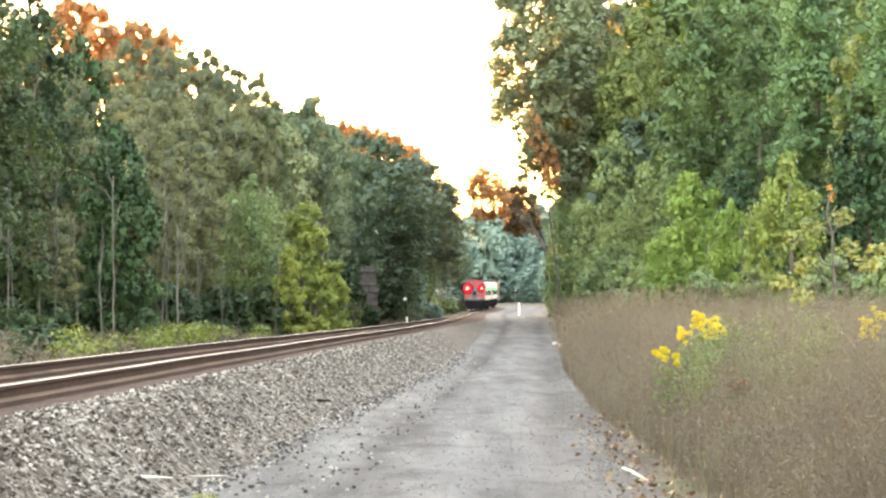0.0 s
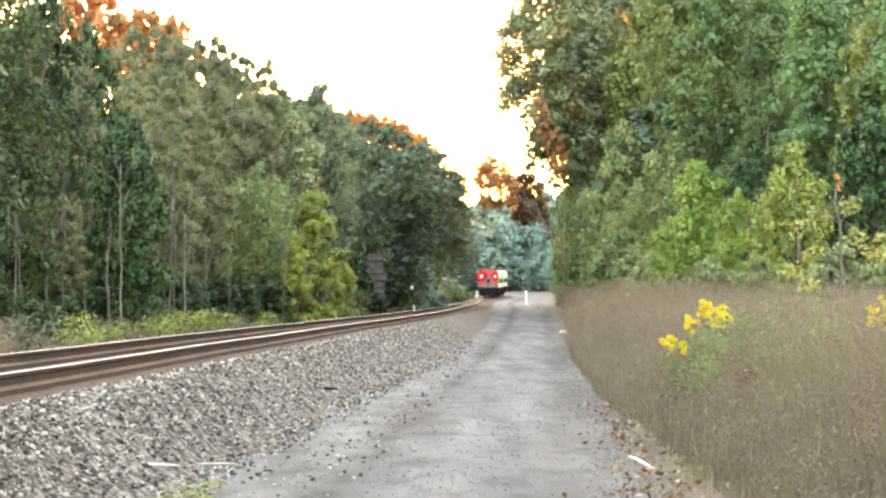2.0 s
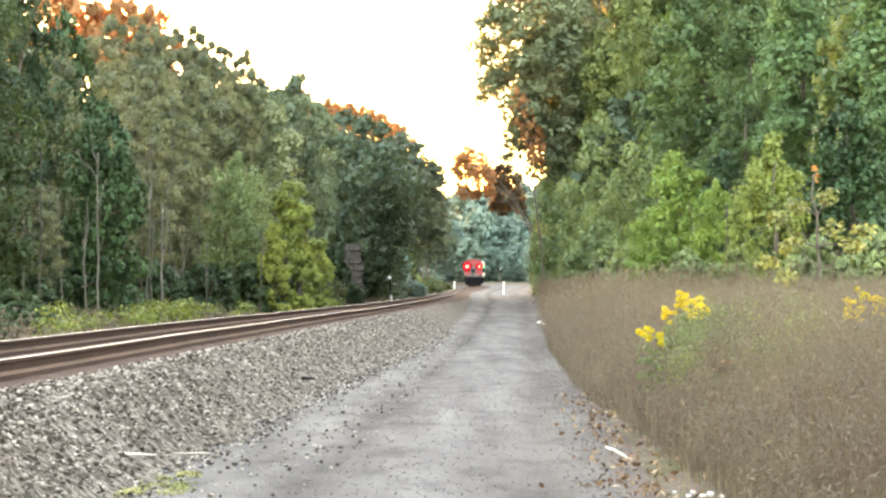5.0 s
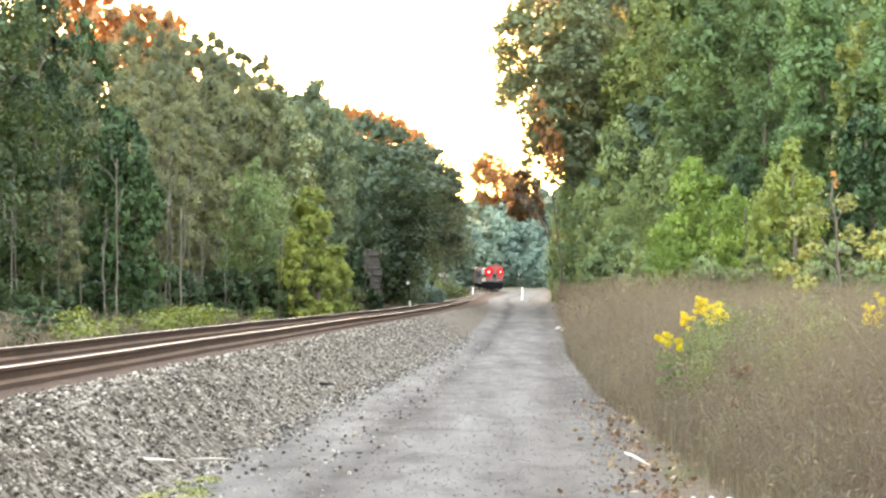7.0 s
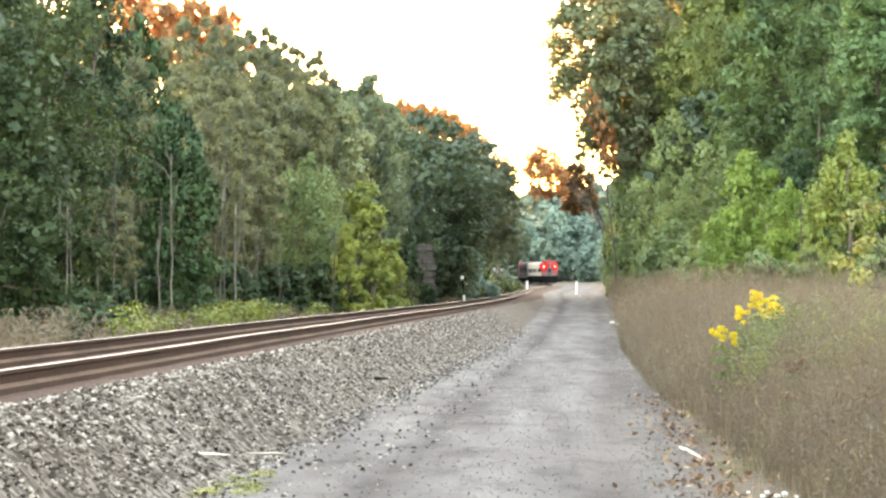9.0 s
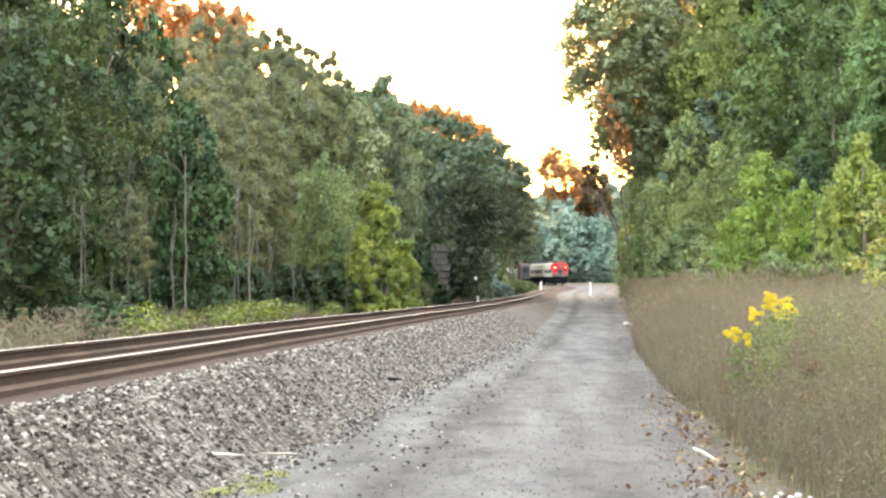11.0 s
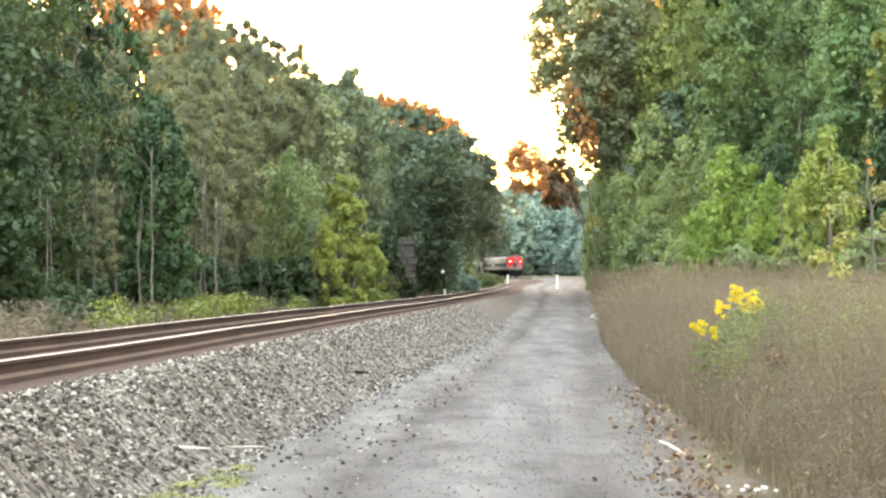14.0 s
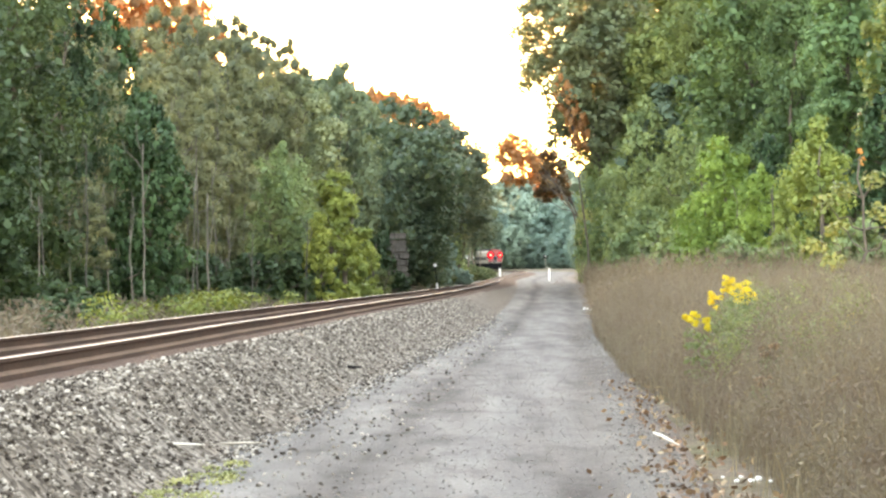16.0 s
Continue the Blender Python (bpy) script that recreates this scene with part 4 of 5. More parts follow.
def build_weeds():
    rng = np.random.default_rng(11)
    # verge beside the road, thick and tall away from its edge
    n = 84000
    y = 13 + 50 * rng.random(n) ** 1.15
    u = road_edge(y) + np.interp(y, [18, 36], [0.62, 0.05]) + np.abs(rng.normal(0, 0.25, n)) + 6.5 * rng.random(n) ** 1.4 * np.clip(y / 30, 0.45, 1.2)
    x = line_x(y) + u
    h = np.clip(0.08 + 0.55 * (u - road_edge(y) - 0.3) + 0.018 * (y - 16), 0.08, 1.28) * rng.uniform(0.55, 1.2, n)
    weeds("dry_weeds", rng, x, y, h, 0.0032, LEAF["straw"], "dense brown dry weeds and grass beside the road", 2, 0.024)
    n = 18000
    y = 58 + 110 * rng.random(n) ** 1.2
    u = road_edge(y) + 0.1 + np.abs(rng.normal(0, 0.15, n)) + 9.0 * rng.random(n) ** 1.3
    x = line_x(y) + u
    h = np.clip(0.72 + 0.01 * (y - 58) + 0.5 * (u - road_edge(y)), 0.3, 1.7) * rng.uniform(0.6, 1.2, n)
    weeds("dry_weeds", rng, x, y, h, 0.012, LEAF["straw"], "brown dry weeds between the road and the trees", 2, 0.07)
    n = 2000
    y = 14 + 30 * rng.random(n)
    u = road_edge(y) + 0.3 + 4.5 * rng.random(n)
    x = line_x(y) + u
    h = np.clip(0.1 + 0.5 * (u - road_edge(y)) + 0.016 * (y - 16), 0.08, 1.2) * rng.uniform(0.7, 1.25, n)
    weeds("pale_grass", rng, x, y, h, 0.003, LEAF["hay"], "thin pale dry grass stalks among the brown weeds", 1, 0.03)
    # across the track
    n = 10000
    y = 30 + 190 * rng.random(n)
    u = -3.0 - 6.5 * rng.random(n)
    x = line_x(y) + u
    h = np.clip(0.15 + 0.14 * (-3.0 - u), 0.1, 0.8) * rng.uniform(0.5, 1.3, n)
    weeds("track_side_weeds", rng, x, y, h, 0.01, LEAF["straw"], "brown and green weeds along the far side of the track", 3, 0.1)
    cs, rs = [], []
    for _ in range(130):
        yy = rng.uniform(52, 120)
        uu = rng.uniform(-10.0, -5.2)
        xx = float(line_x(yy)) + uu
        r = rng.uniform(0.28, 0.66)
        if xx < -0.15 * yy:
            continue
        cs.append((xx, yy, float(ground_z(xx, yy)) + r * rng.uniform(0.4, 1.1)))
        rs.append(r)
    tagged(leafy("yellow_green_herbs", rng, cs, rs, 190, 0.11, LEAF["herb"]), "yellow-green flowering herbs along the woods' edge", kind="stuff")
    cs, rs = [], []
    for _ in range(150):
        yy = rng.uniform(23, 38)
        xx = 0.105 * yy + rng.uniform(-0.2, 1.7)
        r = rng.uniform(0.1, 0.24)
        cs.append((xx, yy, float(ground_z(xx, yy)) + rng.uniform(0.4, 1.1)))
        rs.append(r)
    tagged(leafy("green_weeds", rng, cs, rs, 130, 0.026, LEAF["weed"], squash=1.5), "pale green leafy weeds among the dry stems", kind="stuff")
    cs = [(float(line_x(yy)) + 2.5 + rng.uniform(-0.22, 0.3), yy, 0.03) for yy in rng.uniform(16.0, 19.5, 26)]
    cs = [(a, b, float(ground_z(a, b)) + 0.03) for a, b, _ in cs]
    v, f, _ = leaf_cloud(rng, cs, np.full(26, 0.12), 110, 0.02, 0.25)
    tagged(link_mesh("roadside_moss", v.tolist(), f.tolist(), LEAF["moss"]), "yellow-green moss and low grass at the ballast's foot", kind="stuff")
    n = 650
    yy = 15.5 + 18 * rng.random(n) ** 1.3
    uu = road_edge(yy) + 0.18 + rng.normal(0, 0.24, n)
    xx = line_x(yy) + uu
    p = np.stack([xx, yy, ground_z(xx, yy) + 0.03], 1)
    v, f, _ = leaf_cloud(rng, p, np.full(n, 0.05), 1, 0.055, 0.4)
    tagged(link_mesh("fallen_leaves", v.tolist(), f.tolist(), LEAF["litter"]), "brown and pale fallen leaves along the road's edge", kind="stuff")


build_weeds()


def goldenrod(x, y, height, size, seed, dock=False):
    rng = np.random.default_rng(seed)
    if dock:
        root = tagged(new("dock_weed"), "dock weed with dark red-brown seed heads among dry stems", "weed", "dock weeds on the verge")
    else:
        root = tagged(new("goldenrod"), "goldenrod plant with yellow plumes among dry weeds", "wild flower", "goldenrods on the verge")
    root.matrix_basis = pose(x, y, float(ground_z(x, y)) - 0.02)
    verts, faces = [], []
    tips = []
    for k in range(3):
        tip = np.array([rng.normal(0, size * 0.4), rng.normal(0, size * 0.4), height * rng.uniform(0.84, 1.0)])
        tube(verts, faces, limb_path(np.array([rng.normal() * 0.02, rng.normal() * 0.02, 0]), tip, rng, 5, 0.0), np.linspace(0.006, 0.003, 5), 5)
        tips.append(tip)
    link_mesh("stem", verts, faces, LEAF["weed"], root)
    cs = [t * np.array([1, 1, q]) for t in tips for q in (0.35, 0.5, 0.65, 0.78)]
    v, f, _ = leaf_cloud(rng, cs, np.full(len(cs), 0.07), 16, 0.06)
    link_mesh("leaves", v.tolist(), f.tolist(), LEAF["weed"], root)
    for t in tips:
        cs = []
        for a in range(7):
            ang = rng.uniform(0, 2 * np.pi)
            r = size * rng.uniform(0.05, 0.38)
            cs.append(t + np.array([math.cos(ang) * r, math.sin(ang) * r, -size * rng.uniform(-0.1, 1.0) * (0.55 + r / size)]))
        v, f, _ = leaf_cloud(rng, cs, np.full(7, size * 0.2), 70, 0.022, 0.7)
        link_mesh("plume", v.tolist(), f.tolist(), LEAF["litter" if dock else "gold"], root, "dark red-brown seed head" if dock else "bright yellow flower plume")["kind"] = "stuff"


for gx, gy, gh, gs, seed in ((3.25, 30.0, 1.47, 0.30, 1), (3.08, 30.4, 1.36, 0.24, 2), (2.46, 27.0, 1.02, 0.16, 4), (4.46, 26.0, 1.28, 0.2, 5), (4.8, 27.0, 1.36, 0.22, 6), (4.15, 27.5, 0.9, 0.12, 7)):
    goldenrod(gx, gy, gh, gs, seed)
for gx, gy, gh, gs, seed in ((2.9, 24.5, 0.72, 0.16, 31), (3.35, 25.5, 0.86, 0.18, 32), (2.55, 22.5, 0.5, 0.14, 33), (3.9, 24.0, 0.7, 0.2, 34), (3.0, 20.5, 0.55, 0.14, 35)):
    goldenrod(gx, gy, gh, gs, seed, True)


def sumac(x, y):
    rng = np.random.default_rng(8)
    root = tagged(new("sumac_tree"), "young yellowing sumac with a dark bare stem and an orange top", "tree")
    root.matrix_basis = pose(x, y, float(ground_z(x, y)) - 0.03)
    lift = np.array([1, 1, 1.17])
    ends = [(-0.36, 0.1, 1.75), (-0.64, -0.2, 2.1), (-0.78, 0.2, 1.5), (0.2, 0.1, 2.45), (0.58, -0.1, 1.75), (0.85, 0.2, 1.95), (-0.26, 0.2, 2.3), (0.35, 0.3, 2.0), (-0.5, -0.1, 1.3)]
    verts, faces = [], []
    stem = limb_path(np.zeros(3), np.array([-0.02, 0, 3.2]), rng, 9, 0.0, 0.02)
    tube(verts, faces, stem, np.linspace(0.045, 0.012, 9), 8)
    for e in ends:
        e = np.array(e) * lift
        q = int(np.clip(np.searchsorted(stem[:, 2], e[2] - 0.5), 2, 7))
        tube(verts, faces, limb_path(stem[q], e, rng, 5, -0.1), np.linspace(0.02, 0.006, 5), 5)
    link_mesh("trunk", verts, faces, BARK, root, smooth_faces=True)
    v, f, _ = leaf_cloud(rng, np.array(ends) * lift, np.full(len(ends), 0.24), 75, 0.1, 0.55, 0.6)
    link_mesh("crown", v.tolist(), f.tolist(), LEAF["sumac"], root)
    v, f, _ = leaf_cloud(rng, np.array([(-0.03, 0, 3.27), (0.02, 0, 3.14)]), np.array([0.06, 0.07]), 16, 0.075, 1.1, 0.4)
    link_mesh("top_leaves", v.tolist(), f.tolist(), LEAF["orange"], root, "orange leaves at the top")


sumac(6.55, 42.0)


# ---- bare stems at the woods' edge ----
def bare_stem(x, y, height, radius, lean, seed, forked=False):
    rng = np.random.default_rng(seed)
    root = tagged(new("bare_tree"), "dead grey broken-topped tree" if forked else "slender pale bare trunk at the woods' edge", "dead tree" if forked else "tree trunk", "bare trunks")
    root.matrix_basis = pose(x, y, float(ground_z(x, y)) - 0.1)
    verts, faces = [], []
    p = limb_path(np.zeros(3), np.array([lean, 0, height]), rng, 8, 0.0, 0.005)
    tube(verts, faces, p, 0.6 * np.linspace(radius, radius * 0.5, 8), 8)
    link_mesh("trunk", verts, faces, PALE_BARK if forked or seed % 3 == 0 else GREY_BARK, root, smooth_faces=True)
    for k in range(3 if forked else 2):
        verts, faces = [], []
        q = int(rng.integers(4, 7))
        e = p[q] + np.array([rng.normal(0, 0.28), rng.normal(0, 0.2), rng.uniform(0.6, 1.6)])
        tube(verts, faces, limb_path(p[q], e, rng, 4, 0.0), np.linspace(radius * 0.3, 0.008, 4), 5)
        link_mesh("branch", verts, faces, PALE_BARK, root)


STEMS = [
    (-12.22, 72.0, 5.2, 0.050, -0.08, 40, False),
    (-12.46, 76.0, 4.6, 0.035, 0.01, 41, False),
    (-11.77, 74.0, 3.4, 0.030, -0.04, 42, False),
    (-11.46, 75.0, 5.8, 0.045, 0.03, 43, False),
    (-11.83, 80.0, 4.0, 0.035, 0.04, 44, False),
    (-11.22, 78.0, 4.4, 0.045, -0.14, 45, False),
    (-11.77, 84.0, 5.0, 0.030, -0.16, 46, False),
    (-10.90, 80.0, 4.6, 0.050, 0.11, 47, False),
    (-10.36, 77.0, 3.0, 0.045, -0.08, 48, False),
    (-10.63, 84.0, 3.6, 0.030, -0.09, 49, False),
    (-10.42, 86.0, 4.2, 0.035, 0.16, 50, False),
    (-10.23, 88.0, 3.4, 0.030, -0.01, 51, False),
    (-9.30, 84.0, 4.8, 0.060, 0.11, 52, False),
    (-9.33, 86.0, 6.4, 0.050, -0.01, 53, False),
    (-9.11, 87.0, 4.4, 0.075, 0.04, 54, False),
    (-9.30, 92.0, 5.6, 0.035, -0.11, 55, False),
    (-9.04, 94.0, 3.8, 0.040, 0.04, 56, False),
    (-9.04, 100.0, 6.6, 0.045, 0.12, 57, False),
    (-8.32, 96.0, 3.2, 0.035, 0.01, 58, False),
    (-6.61, 101.0, 3.8, 0.050, 0.08, 59, False),
    (-12.07, 70.0, 3.8, 0.045, 0.05, 60, False),
    (-10.17, 79.0, 2.8, 0.030, -0.14, 61, False),
    (-9.98, 76.5, 5.6, 0.055, 0.05, 90, True),
]
for row in STEMS:
    bare_stem(*row)


# ---- old stone pier beside the line ----
def stone_pier(x, y):
    rng = np.random.default_rng(21)
    root = tagged(new("stone_pier"), "old weathered stone-block pier half hidden by trees", "stone pier")
    root.matrix_basis = pose(x, y, float(ground_z(x, y)) - 0.1, 0, 0, 4)
    bm = bmesh.new()
    box(bm, -0.95, 0.95, -0.75, 0.75, 0.0, 3.55)
    part("core", bm, BLOCK, root)
    z, course = 0.0, 0
    meshes = []
    for w, h in ((0.62, 0.4), (0.5, 0.4), (0.75, 0.4)):
        bm = bmesh.new()
        box(bm, -w / 2, w / 2, -0.2, 0.2, 0, h - 0.03, 0.035)
        for v in bm.verts:
            v.co += Vector([random.uniform(-0.012, 0.012) for _ in range(3)])
        me = bpy.data.meshes.new("block")
        bm.to_mesh(me)
        bm.free()
        me.materials.append(BLOCK)
        meshes.append((w, me))
    while z < 3.6:
        shrink = 0.02 * course
        for face, half in ((0, 0.98), (1, 0.8), (2, 0.8)):
            a = -half + (0.0 if course % 2 else 0.12)
            while a < half - 0.2:
                w, me = meshes[int(rng.integers(0, 3))]
                c = a + w / 2
                a += w + 0.025
                if c + w / 2 > half + 0.22 or (course > 7 and rng.random() < 0.35):
                    continue
                o = new("block", me)
                o.parent = root
                out = 0.82 - shrink + rng.uniform(-0.03, 0.04)
                if face == 0:
                    o.matrix_basis = pose(c, -out, z, 0, 0, rng.uniform(-2, 2))
                else:
                    sx = 1 if face == 1 else -1
                    o.matrix_basis = pose(sx * (1.02 - shrink + rng.uniform(-0.03, 0.03)), c, z, 0, 0, 90 + rng.uniform(-2, 2))
        z += 0.4
        course += 1


stone_pier(-4.9, 152.0)


# ---- posts and markers ----
def marker_post(x, y, height, width, label):
    root = tagged(new("marker_post"), label, "marker post", "white posts along the line")
    root.matrix_basis = pose(x, y, float(ground_z(x, y)) - 0.05, 0, 1.0, 0)
    bm = bmesh.new()
    box(bm, -width / 2, width / 2, -width / 3, width / 3, 0, height, 0.015)
    part("post", bm, WHITE, root)
    bm = bmesh.new()
    box(bm, -width * 0.52, width * 0.52, -width * 0.36, width * 0.36, height, height + 0.03, 0.008)
    part("cap", bm, WHITE, root)


marker_post(9.45, 300.0, 1.62, 0.21, "white painted marker post beside the gravel road")
marker_post(5.0, 420.0, 1.35, 0.25, "short white post beside the curve of the track")


def disc_sign(x, y, height, radius, foot, label, lean=0.0):
    root = tagged(new("track_sign"), label, "track sign", "signs along the line")
    root.matrix_basis = pose(x, y, float(ground_z(x, y)) - 0.05, 0, lean, 0)
    bm = bmesh.new()
    cyl(bm, (0, 0, 0), (0, 0, height), 0.035 if foot < 1 else 0.06, n=10)
    part("pole", bm, DARK if foot < 1 else BOARD, root)
    if foot < 1:
        bm = bmesh.new()
        cyl(bm, (0, 0, 0), (0, 0, height * foot), 0.085, 0.06, 12)
        part("foot", bm, WHITE, root, "white painted lower post")
    bm = bmesh.new()
    cyl(bm, (0, -0.05, height), (0, -0.09, height), radius, n=20)
    part("disc", bm, WHITE if foot < 1 else DARK, root, "round white sign plate" if foot < 1 else "round dark backing plate")
    if foot >= 1:
        bm = bmesh.new()
        cyl(bm, (0, -0.1, height), (0, -0.13, height), radius * 0.5, n=16)
        part("face", bm, WHITE, root, "small white sign face")


disc_sign(-2.05, 160.0, 1.95, 0.11, 0.42, "round white track sign on a thin post", -5.0)
disc_sign(18.1, 600.0, 3.2, 0.55, 1.0, "distant round dark sign with a white face")


def pale_lump(x, y, s):
    bm = bmesh.new()
    bmesh.ops.create_icosphere(bm, subdivisions=2, radius=s)
    for v in bm.verts:
        v.co.z *= 0.7
        v.co *= 1 + 0.3 * noise.noise(v.co * 9 + Vector((x, y, 0)))
    tagged(part("pale_lump", bm, WHITE), "pale whitish lump at the road's edge", "stone", "pale stones").matrix_basis = pose(x, y, float(ground_z(x, y)) + s * 0.5)


pale_lump(4.35, 95.0, 0.1)
pale_lump(4.4, 92.0, 0.08)
# small lumps standing in for whitish grass and litter
for sx, sy, size in ((1.93, 17.4, 0.024), (1.84, 17.5, 0.02), (1.99, 17.5, 0.028), (2.05, 17.3, 0.018), (1.78, 17.9, 0.016), (1.9, 17.8, 0.02)):
    pale_lump(sx, sy, size)


# ---- sticks on the ground ----
def stick(name, x, y, z, length, r, turn, mat, label, category, flat=1.0, tilt=0.0):
    rng = np.random.default_rng(int(length * 1000))
    verts, faces = [], []
    p = limb_path(np.array([-length / 2, 0, 0]), np.array([length / 2, 0, 0]), rng, 7, 0.012, 0.01)
    tube(verts, faces, p, r * np.array([0.6, 1, 1.05, 1, 0.9, 0.7, 0.35]), 8)
    verts = [v * np.array([1, 1, flat]) for v in verts]
    tagged(link_mesh(name, verts, faces, mat, smooth_faces=True), label, category).matrix_basis = pose(x, y, z, 0, tilt, turn)


def on_bed(x, y):
    return bed_z(x, x - float(line_x(y)), y)


stick("stick", -2.24, 19.3, on_bed(-2.24, 19.3) + 0.055, 0.38, 0.011, -8, STICK, "bleached bare stick lying on the ballast", "stick")
stick("board_scrap", -1.98, 21.5, on_bed(-1.98, 21.5) + 0.075, 0.36, 0.028, 4, BOARD, "weathered grey scrap of wood on the ballast", "wood scrap", 0.4)
stick("stick", 1.62, 21.0, float(ground_z(1.62, 21.0)) + 0.085, 0.25, 0.013, -25, STICK, "bleached bare twig among fallen leaves", "stick", 1.0, 24.0)
stick("stick", -1.64, 34.5, on_bed(-1.64, 34.5) + 0.05, 0.3, 0.02, -20, DARK, "dark broken stick on the ballast's foot", "stick")


# ---- the train ----
def wheelset(parent, y):
    bm = bmesh.new()
    cyl(bm, (-0.72, y, 0.46), (0.72, y, 0.46), 0.08, n=10)
    for s in (-1, 1):
        cyl(bm, (s * 0.68, y, 0.46), (s * 0.82, y, 0.46), 0.46, n=24)
    part("wheelset", bm, DARK, parent)


def bogie(parent, y):
    bm = bmesh.new()
    for s in (-1, 1):
        box(bm, s * 1.0 - 0.09, s * 1.0 + 0.09, y - 1.7, y + 1.7, 0.42, 0.72, 0.03)
        for k in (-0.5, 0.5):
            cyl(bm, (s * 1.0, y + k, 0.5), (s * 1.0, y + k, 0.95), 0.12, n=10)
    box(bm, -1.0, 1.0, y - 0.3, y + 0.3, 0.5, 0.85, 0.03)
    b = part("bogie", bm, DARK, parent)
    wheelset(b, y - 1.25)
    wheelset(b, y + 1.25)


def shell(bm, half, y0, y1, z0, z1, round_top):
    """A car body: straight sides and a rounded roof."""
    ring = [(-half, z0), (-half, z1 - round_top)]
    for k in range(1, 10):
        a = math.pi * k / 10
        ring.append((-half * math.cos(a), z1 - round_top + round_top * math.sin(a) ** 0.8))
    ring += [(half, z1 - round_top), (half, z0)]
    va = [bm.verts.new((x, y0, z)) for x, z in ring]
    vb = [bm.verts.new((x, y1, z)) for x, z in ring]
    n = len(ring)
    for i in range(n):
        bm.faces.new((va[i], va[(i + 1) % n], vb[(i + 1) % n], vb[i]))
    bm.faces.new(list(reversed(va)))
    bm.faces.new(vb)


def coach(last):
    root = tagged(new("passenger_coach"), "stainless-steel passenger coach with red marker lamps lit, their glare coloured onto its end" if last else "stainless-steel passenger coach in the middle of the train", "train coach", "vehicles of the train")
    h = 12.75
    bm = bmesh.new()
    shell(bm, 1.52, -h, h, 1.6, 4.55, 0.75)
    part("body", bm, STEEL, root)
    bm = bmesh.new()
    shell(bm, 1.2, -h + 0.4, h - 0.4, 4.25, 4.66, 0.3)
    part("roof", bm, ROOF_GREY, root)
    bm = bmesh.new()
    box(bm, -1.46, 1.46, -h + 0.05, h - 0.05, 0.72, 1.59, 0.03)
    for y0, y1 in ((-6.2, -3.4), (-2.6, 0.8), (1.6, 5.4)):
        box(bm, -1.3, 1.3, y0, y1, 0.35, 0.9, 0.05)
    part("underframe", bm, DARK, root)
    for y in (-9.0, 9.0):
        bogie(root, y)
    for s in (-1, 1):
        for k in range(9):
            y = -9.2 + k * 2.3
            bm = bmesh.new()
            box(bm, s * 1.523 - 0.012, s * 1.523 + 0.012, y - 0.8, y + 0.8, 2.25, 3.0, 0.008)
            part("window", bm, WINDOW, root)
        for y in (-11.4, 11.4):
            bm = bmesh.new()
            box(bm, s * 1.523 - 0.015, s * 1.523 + 0.015, y - 0.45, y + 0.45, 1.63, 3.3, 0.01)
            part("door", bm, TRAIN_GREY, root)
        bm = bmesh.new()
        for k in range(5):
            box(bm, s * 1.53 - 0.012, s * 1.53 + 0.012, -h + 0.1, h - 0.1, 1.64 + k * 0.12, 1.69 + k * 0.12)
        part("fluting", bm, STEEL, root, "fluted steel side ribs")
    bm = bmesh.new()
    box(bm, 1.525, 1.56, -10.5, 10.5, 3.12, 3.3, 0.008)
    part("light_strip", bm, GREEN_LAMP, root, "glowing green light strip along the side")
    for e in (-1, 1):
        bm = bmesh.new()
        box(bm, -0.16, 0.16, e * h - (0.6 if e < 0 else -0.02), e * h + (0.6 if e > 0 else -0.02), 0.75, 1.02, 0.04)
        part("coupler", bm, DARK, root)
    if last:
        # the red stands in for lamp glare over a pale grey end wall
        bm = bmesh.new()
        shell(bm, 1.53, -h - 0.05, -h - 0.004, 1.95, 4.6, 0.75)
        part("end_panel", bm, TRAIN_RED, root, "end panel coloured red for the marker lamps' glare")
        bm = bmesh.new()
        box(bm, -1.5, 1.5, -h - 0.04, -h - 0.004, 1.62, 1.9, 0.015)
        part("lower_panel", bm, TRAIN_GREY, root, "pale grey lower end panel")
        bm = bmesh.new()
        box(bm, -0.42, 0.42, -h - 0.09, -h - 0.052, 1.63, 3.2, 0.015)
        door = part("end_door", bm, TRAIN_GREY, root, "pale grey end door")
        bm = bmesh.new()
        box(bm, -0.27, 0.27, -h - 0.11, -h - 0.092, 2.35, 2.95, 0.01)
        part("window", bm, WINDOW, door)
        bm = bmesh.new()
        box(bm, -1.3, 1.3, -h - 0.5, -h - 0.02, 0.3, 1.25, 0.06)
        part("buffer_beam", bm, DARK, root)
        for s in (-1, 1):
            # lamps oversized, the left one more, so that their shape holds the glare
            bm = bmesh.new()
            cyl(bm, (s * 1.05, -h - 0.052, 3.35), (s * 1.05, -h - 0.12, 3.35), 0.84 if s < 0 else 0.62, 0.78 if s < 0 else 0.56, 24)
            lamp = part("marker_lamp", bm, DARK, root, "round marker lamp, lit red")
            r = 0.60 if s < 0 else 0.44
            bm = bmesh.new()
            bmesh.ops.create_uvsphere(bm, u_segments=20, v_segments=10, radius=r, matrix=Matrix.Translation((s * 1.05, -h - 0.12, 3.35)) @ Matrix.Diagonal((1, 0.5, 1, 1)))
            part("lens", bm, RED_LAMP, lamp, "glowing red lens, widened to show its glare")
            bm = bmesh.new()
            bmesh.ops.create_uvsphere(bm, u_segments=16, v_segments=8, radius=r * 0.34, matrix=Matrix.Translation((s * 1.05, -h - 0.12 - r * 0.46, 3.35)) @ Matrix.Diagonal((1, 0.5, 1, 1)))
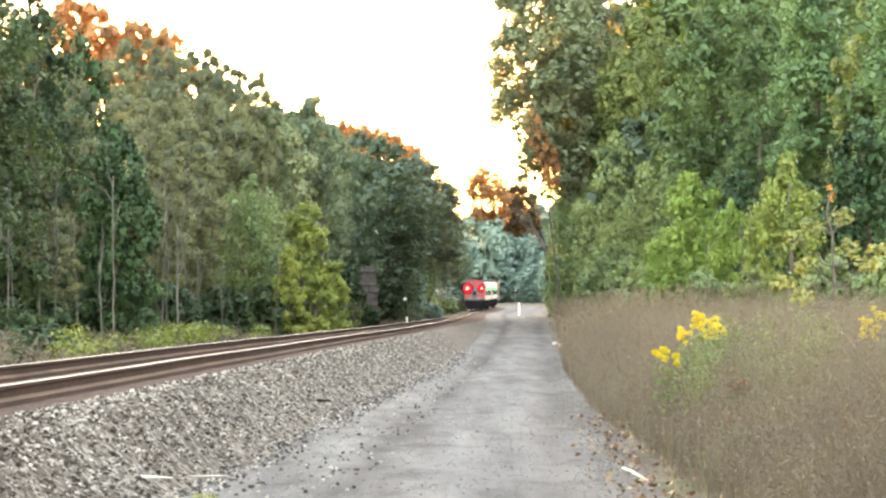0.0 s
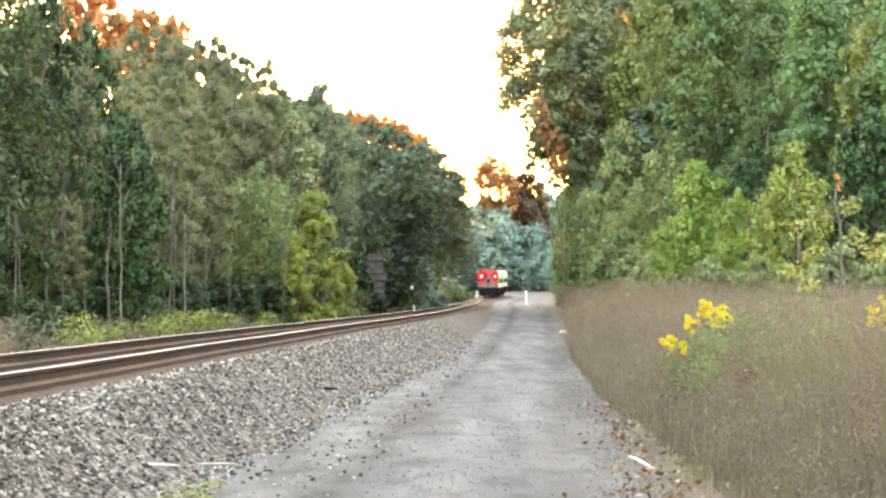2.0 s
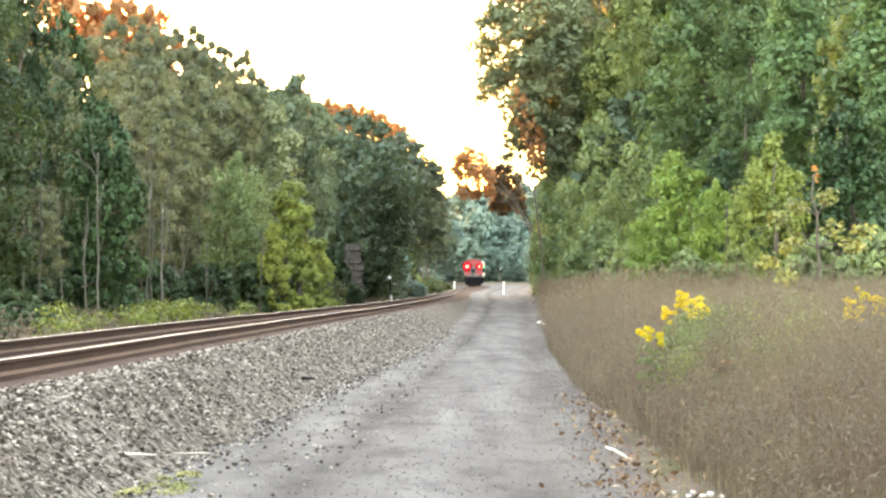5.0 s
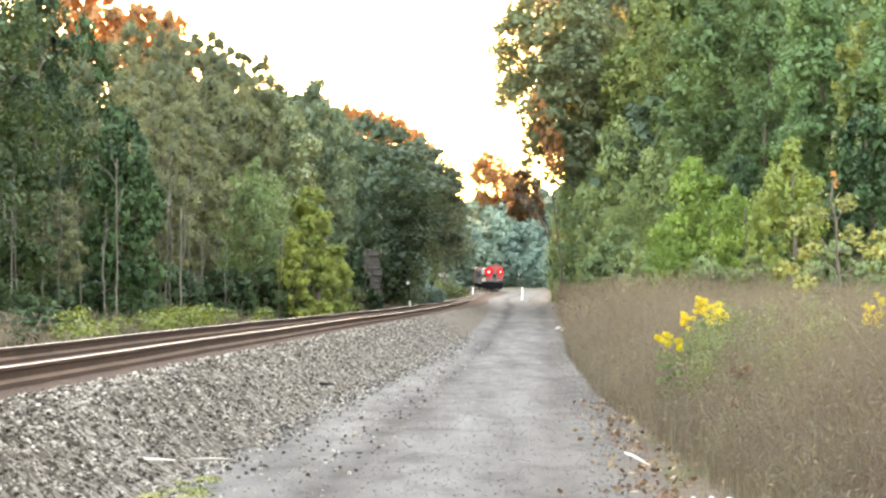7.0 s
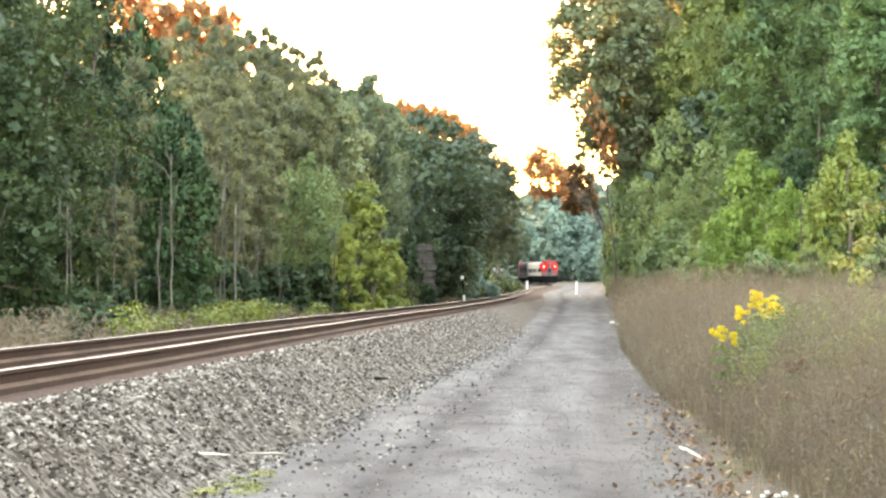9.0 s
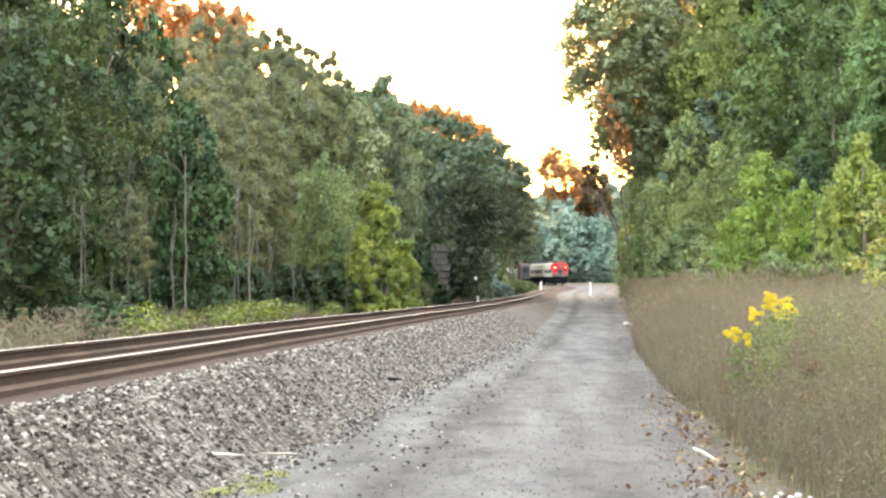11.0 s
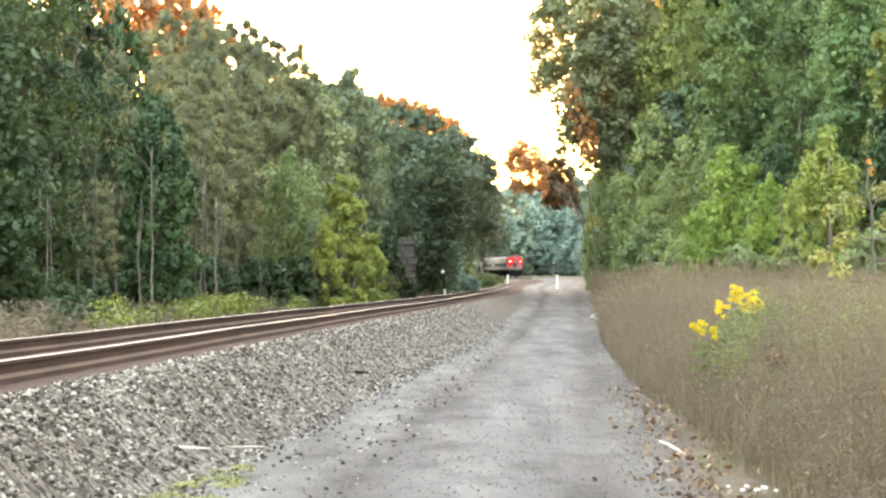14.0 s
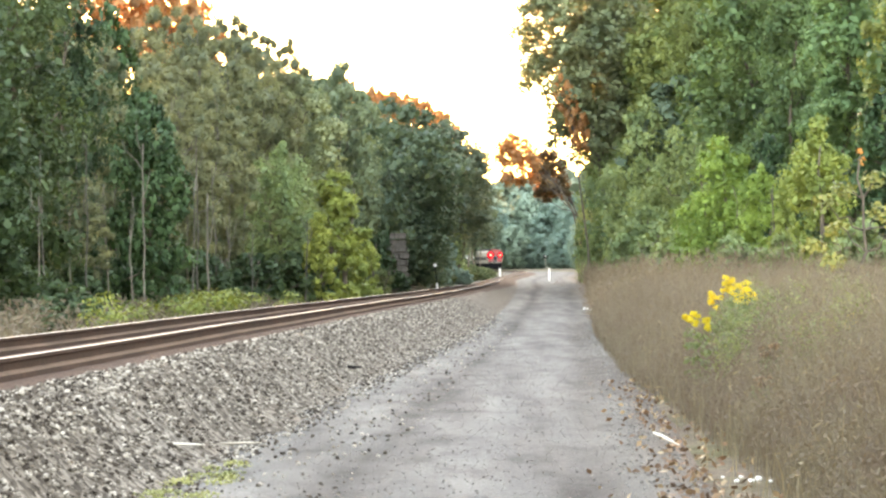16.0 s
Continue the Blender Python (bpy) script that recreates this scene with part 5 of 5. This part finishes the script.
            part("bulb", bm, HOT_LAMP, lamp, "bright lamp core")
        for s in (-1, 1):
            bm = bmesh.new()
            for z in (1.2, 1.55, 1.9):
                cyl(bm, (s * 1.3 - 0.15, -h - 0.13, z), (s * 1.3 + 0.15, -h - 0.13, z), 0.018, n=8)
            for x in (-0.15, 0.15):
                cyl(bm, (s * 1.3 + x, -h - 0.13, 1.05), (s * 1.3 + x, -h - 0.13, 2.0), 0.018, n=8)
            part("end_ladder", bm, DARK, root)
    return root


def locomotive():
    root = tagged(new("locomotive"), "pale grey diesel locomotive leading the train", "locomotive", "vehicles of the train")
    bm = bmesh.new()
    shell(bm, 1.45, -8.5, 6.4, 1.2, 4.4, 0.5)
    part("body", bm, TRAIN_GREY, root)
    bm = bmesh.new()
    shell(bm, 1.48, 6.42, 8.6, 1.2, 4.55, 0.5)
    cab = part("cab", bm, TRAIN_RED, root)
    for x in (-0.7, 0.7):
        bm = bmesh.new()
        box(bm, x - 0.5, x + 0.5, 8.61, 8.64, 2.9, 3.7, 0.01)
        part("windscreen", bm, WINDOW, cab)
    bm = bmesh.new()
    box(bm, -1.4, 1.4, -8.7, 8.8, 0.75, 1.18, 0.05)
    box(bm, -1.2, 1.2, -2.6, 2.6, 0.3, 0.8, 0.1)
    part("underframe", bm, DARK, root)
    for y in (-5.6, 5.6):
        bogie(root, y)
    for y in (-6.5, -4.2, -1.0):
        bm = bmesh.new()
        cyl(bm, (0, y, 4.35), (0, y, 4.52), 0.6, n=20)
        part("roof_fan", bm, ROOF_GREY, root)
    for s in (-1, 1):
        for k in range(4):
            bm = bmesh.new()
            for j in range(7):
                box(bm, s * 1.455 - 0.02, s * 1.455 + 0.02, -7.6 + k * 3.2, -5.4 + k * 3.2, 2.4 + j * 0.16, 2.5 + j * 0.16)
            part("grille", bm, DARK, root)
    return root


SPEED, REAR = 10.5, 372.0
VEHICLES = [(coach(True), 0.0, 12.75, 9.0), (coach(False), 26.3, 12.75, 9.0), (locomotive(), 52.6, 8.8, 5.6)]


def motions():
    """The train draws away round the curve at an even speed."""
    for ob, lead, half, pivot in VEHICLES:
        rows = []
        for k in range(33):
            t = k * 0.5
            y = REAR + SPEED * t + lead + half
            a, b = [Vector((float(line_x(q)), q, float(rail_z(q)))) for q in (y - pivot, y + pivot)]
            d = b - a
            c = (a + b) / 2
            rows.append((t, pose(c.x, c.y, c.z, math.degrees(math.atan2(d.z, math.hypot(d.x, d.y))), 0, math.degrees(math.atan2(-d.x, d.y)))))
        walk(ob, rows)


motions()
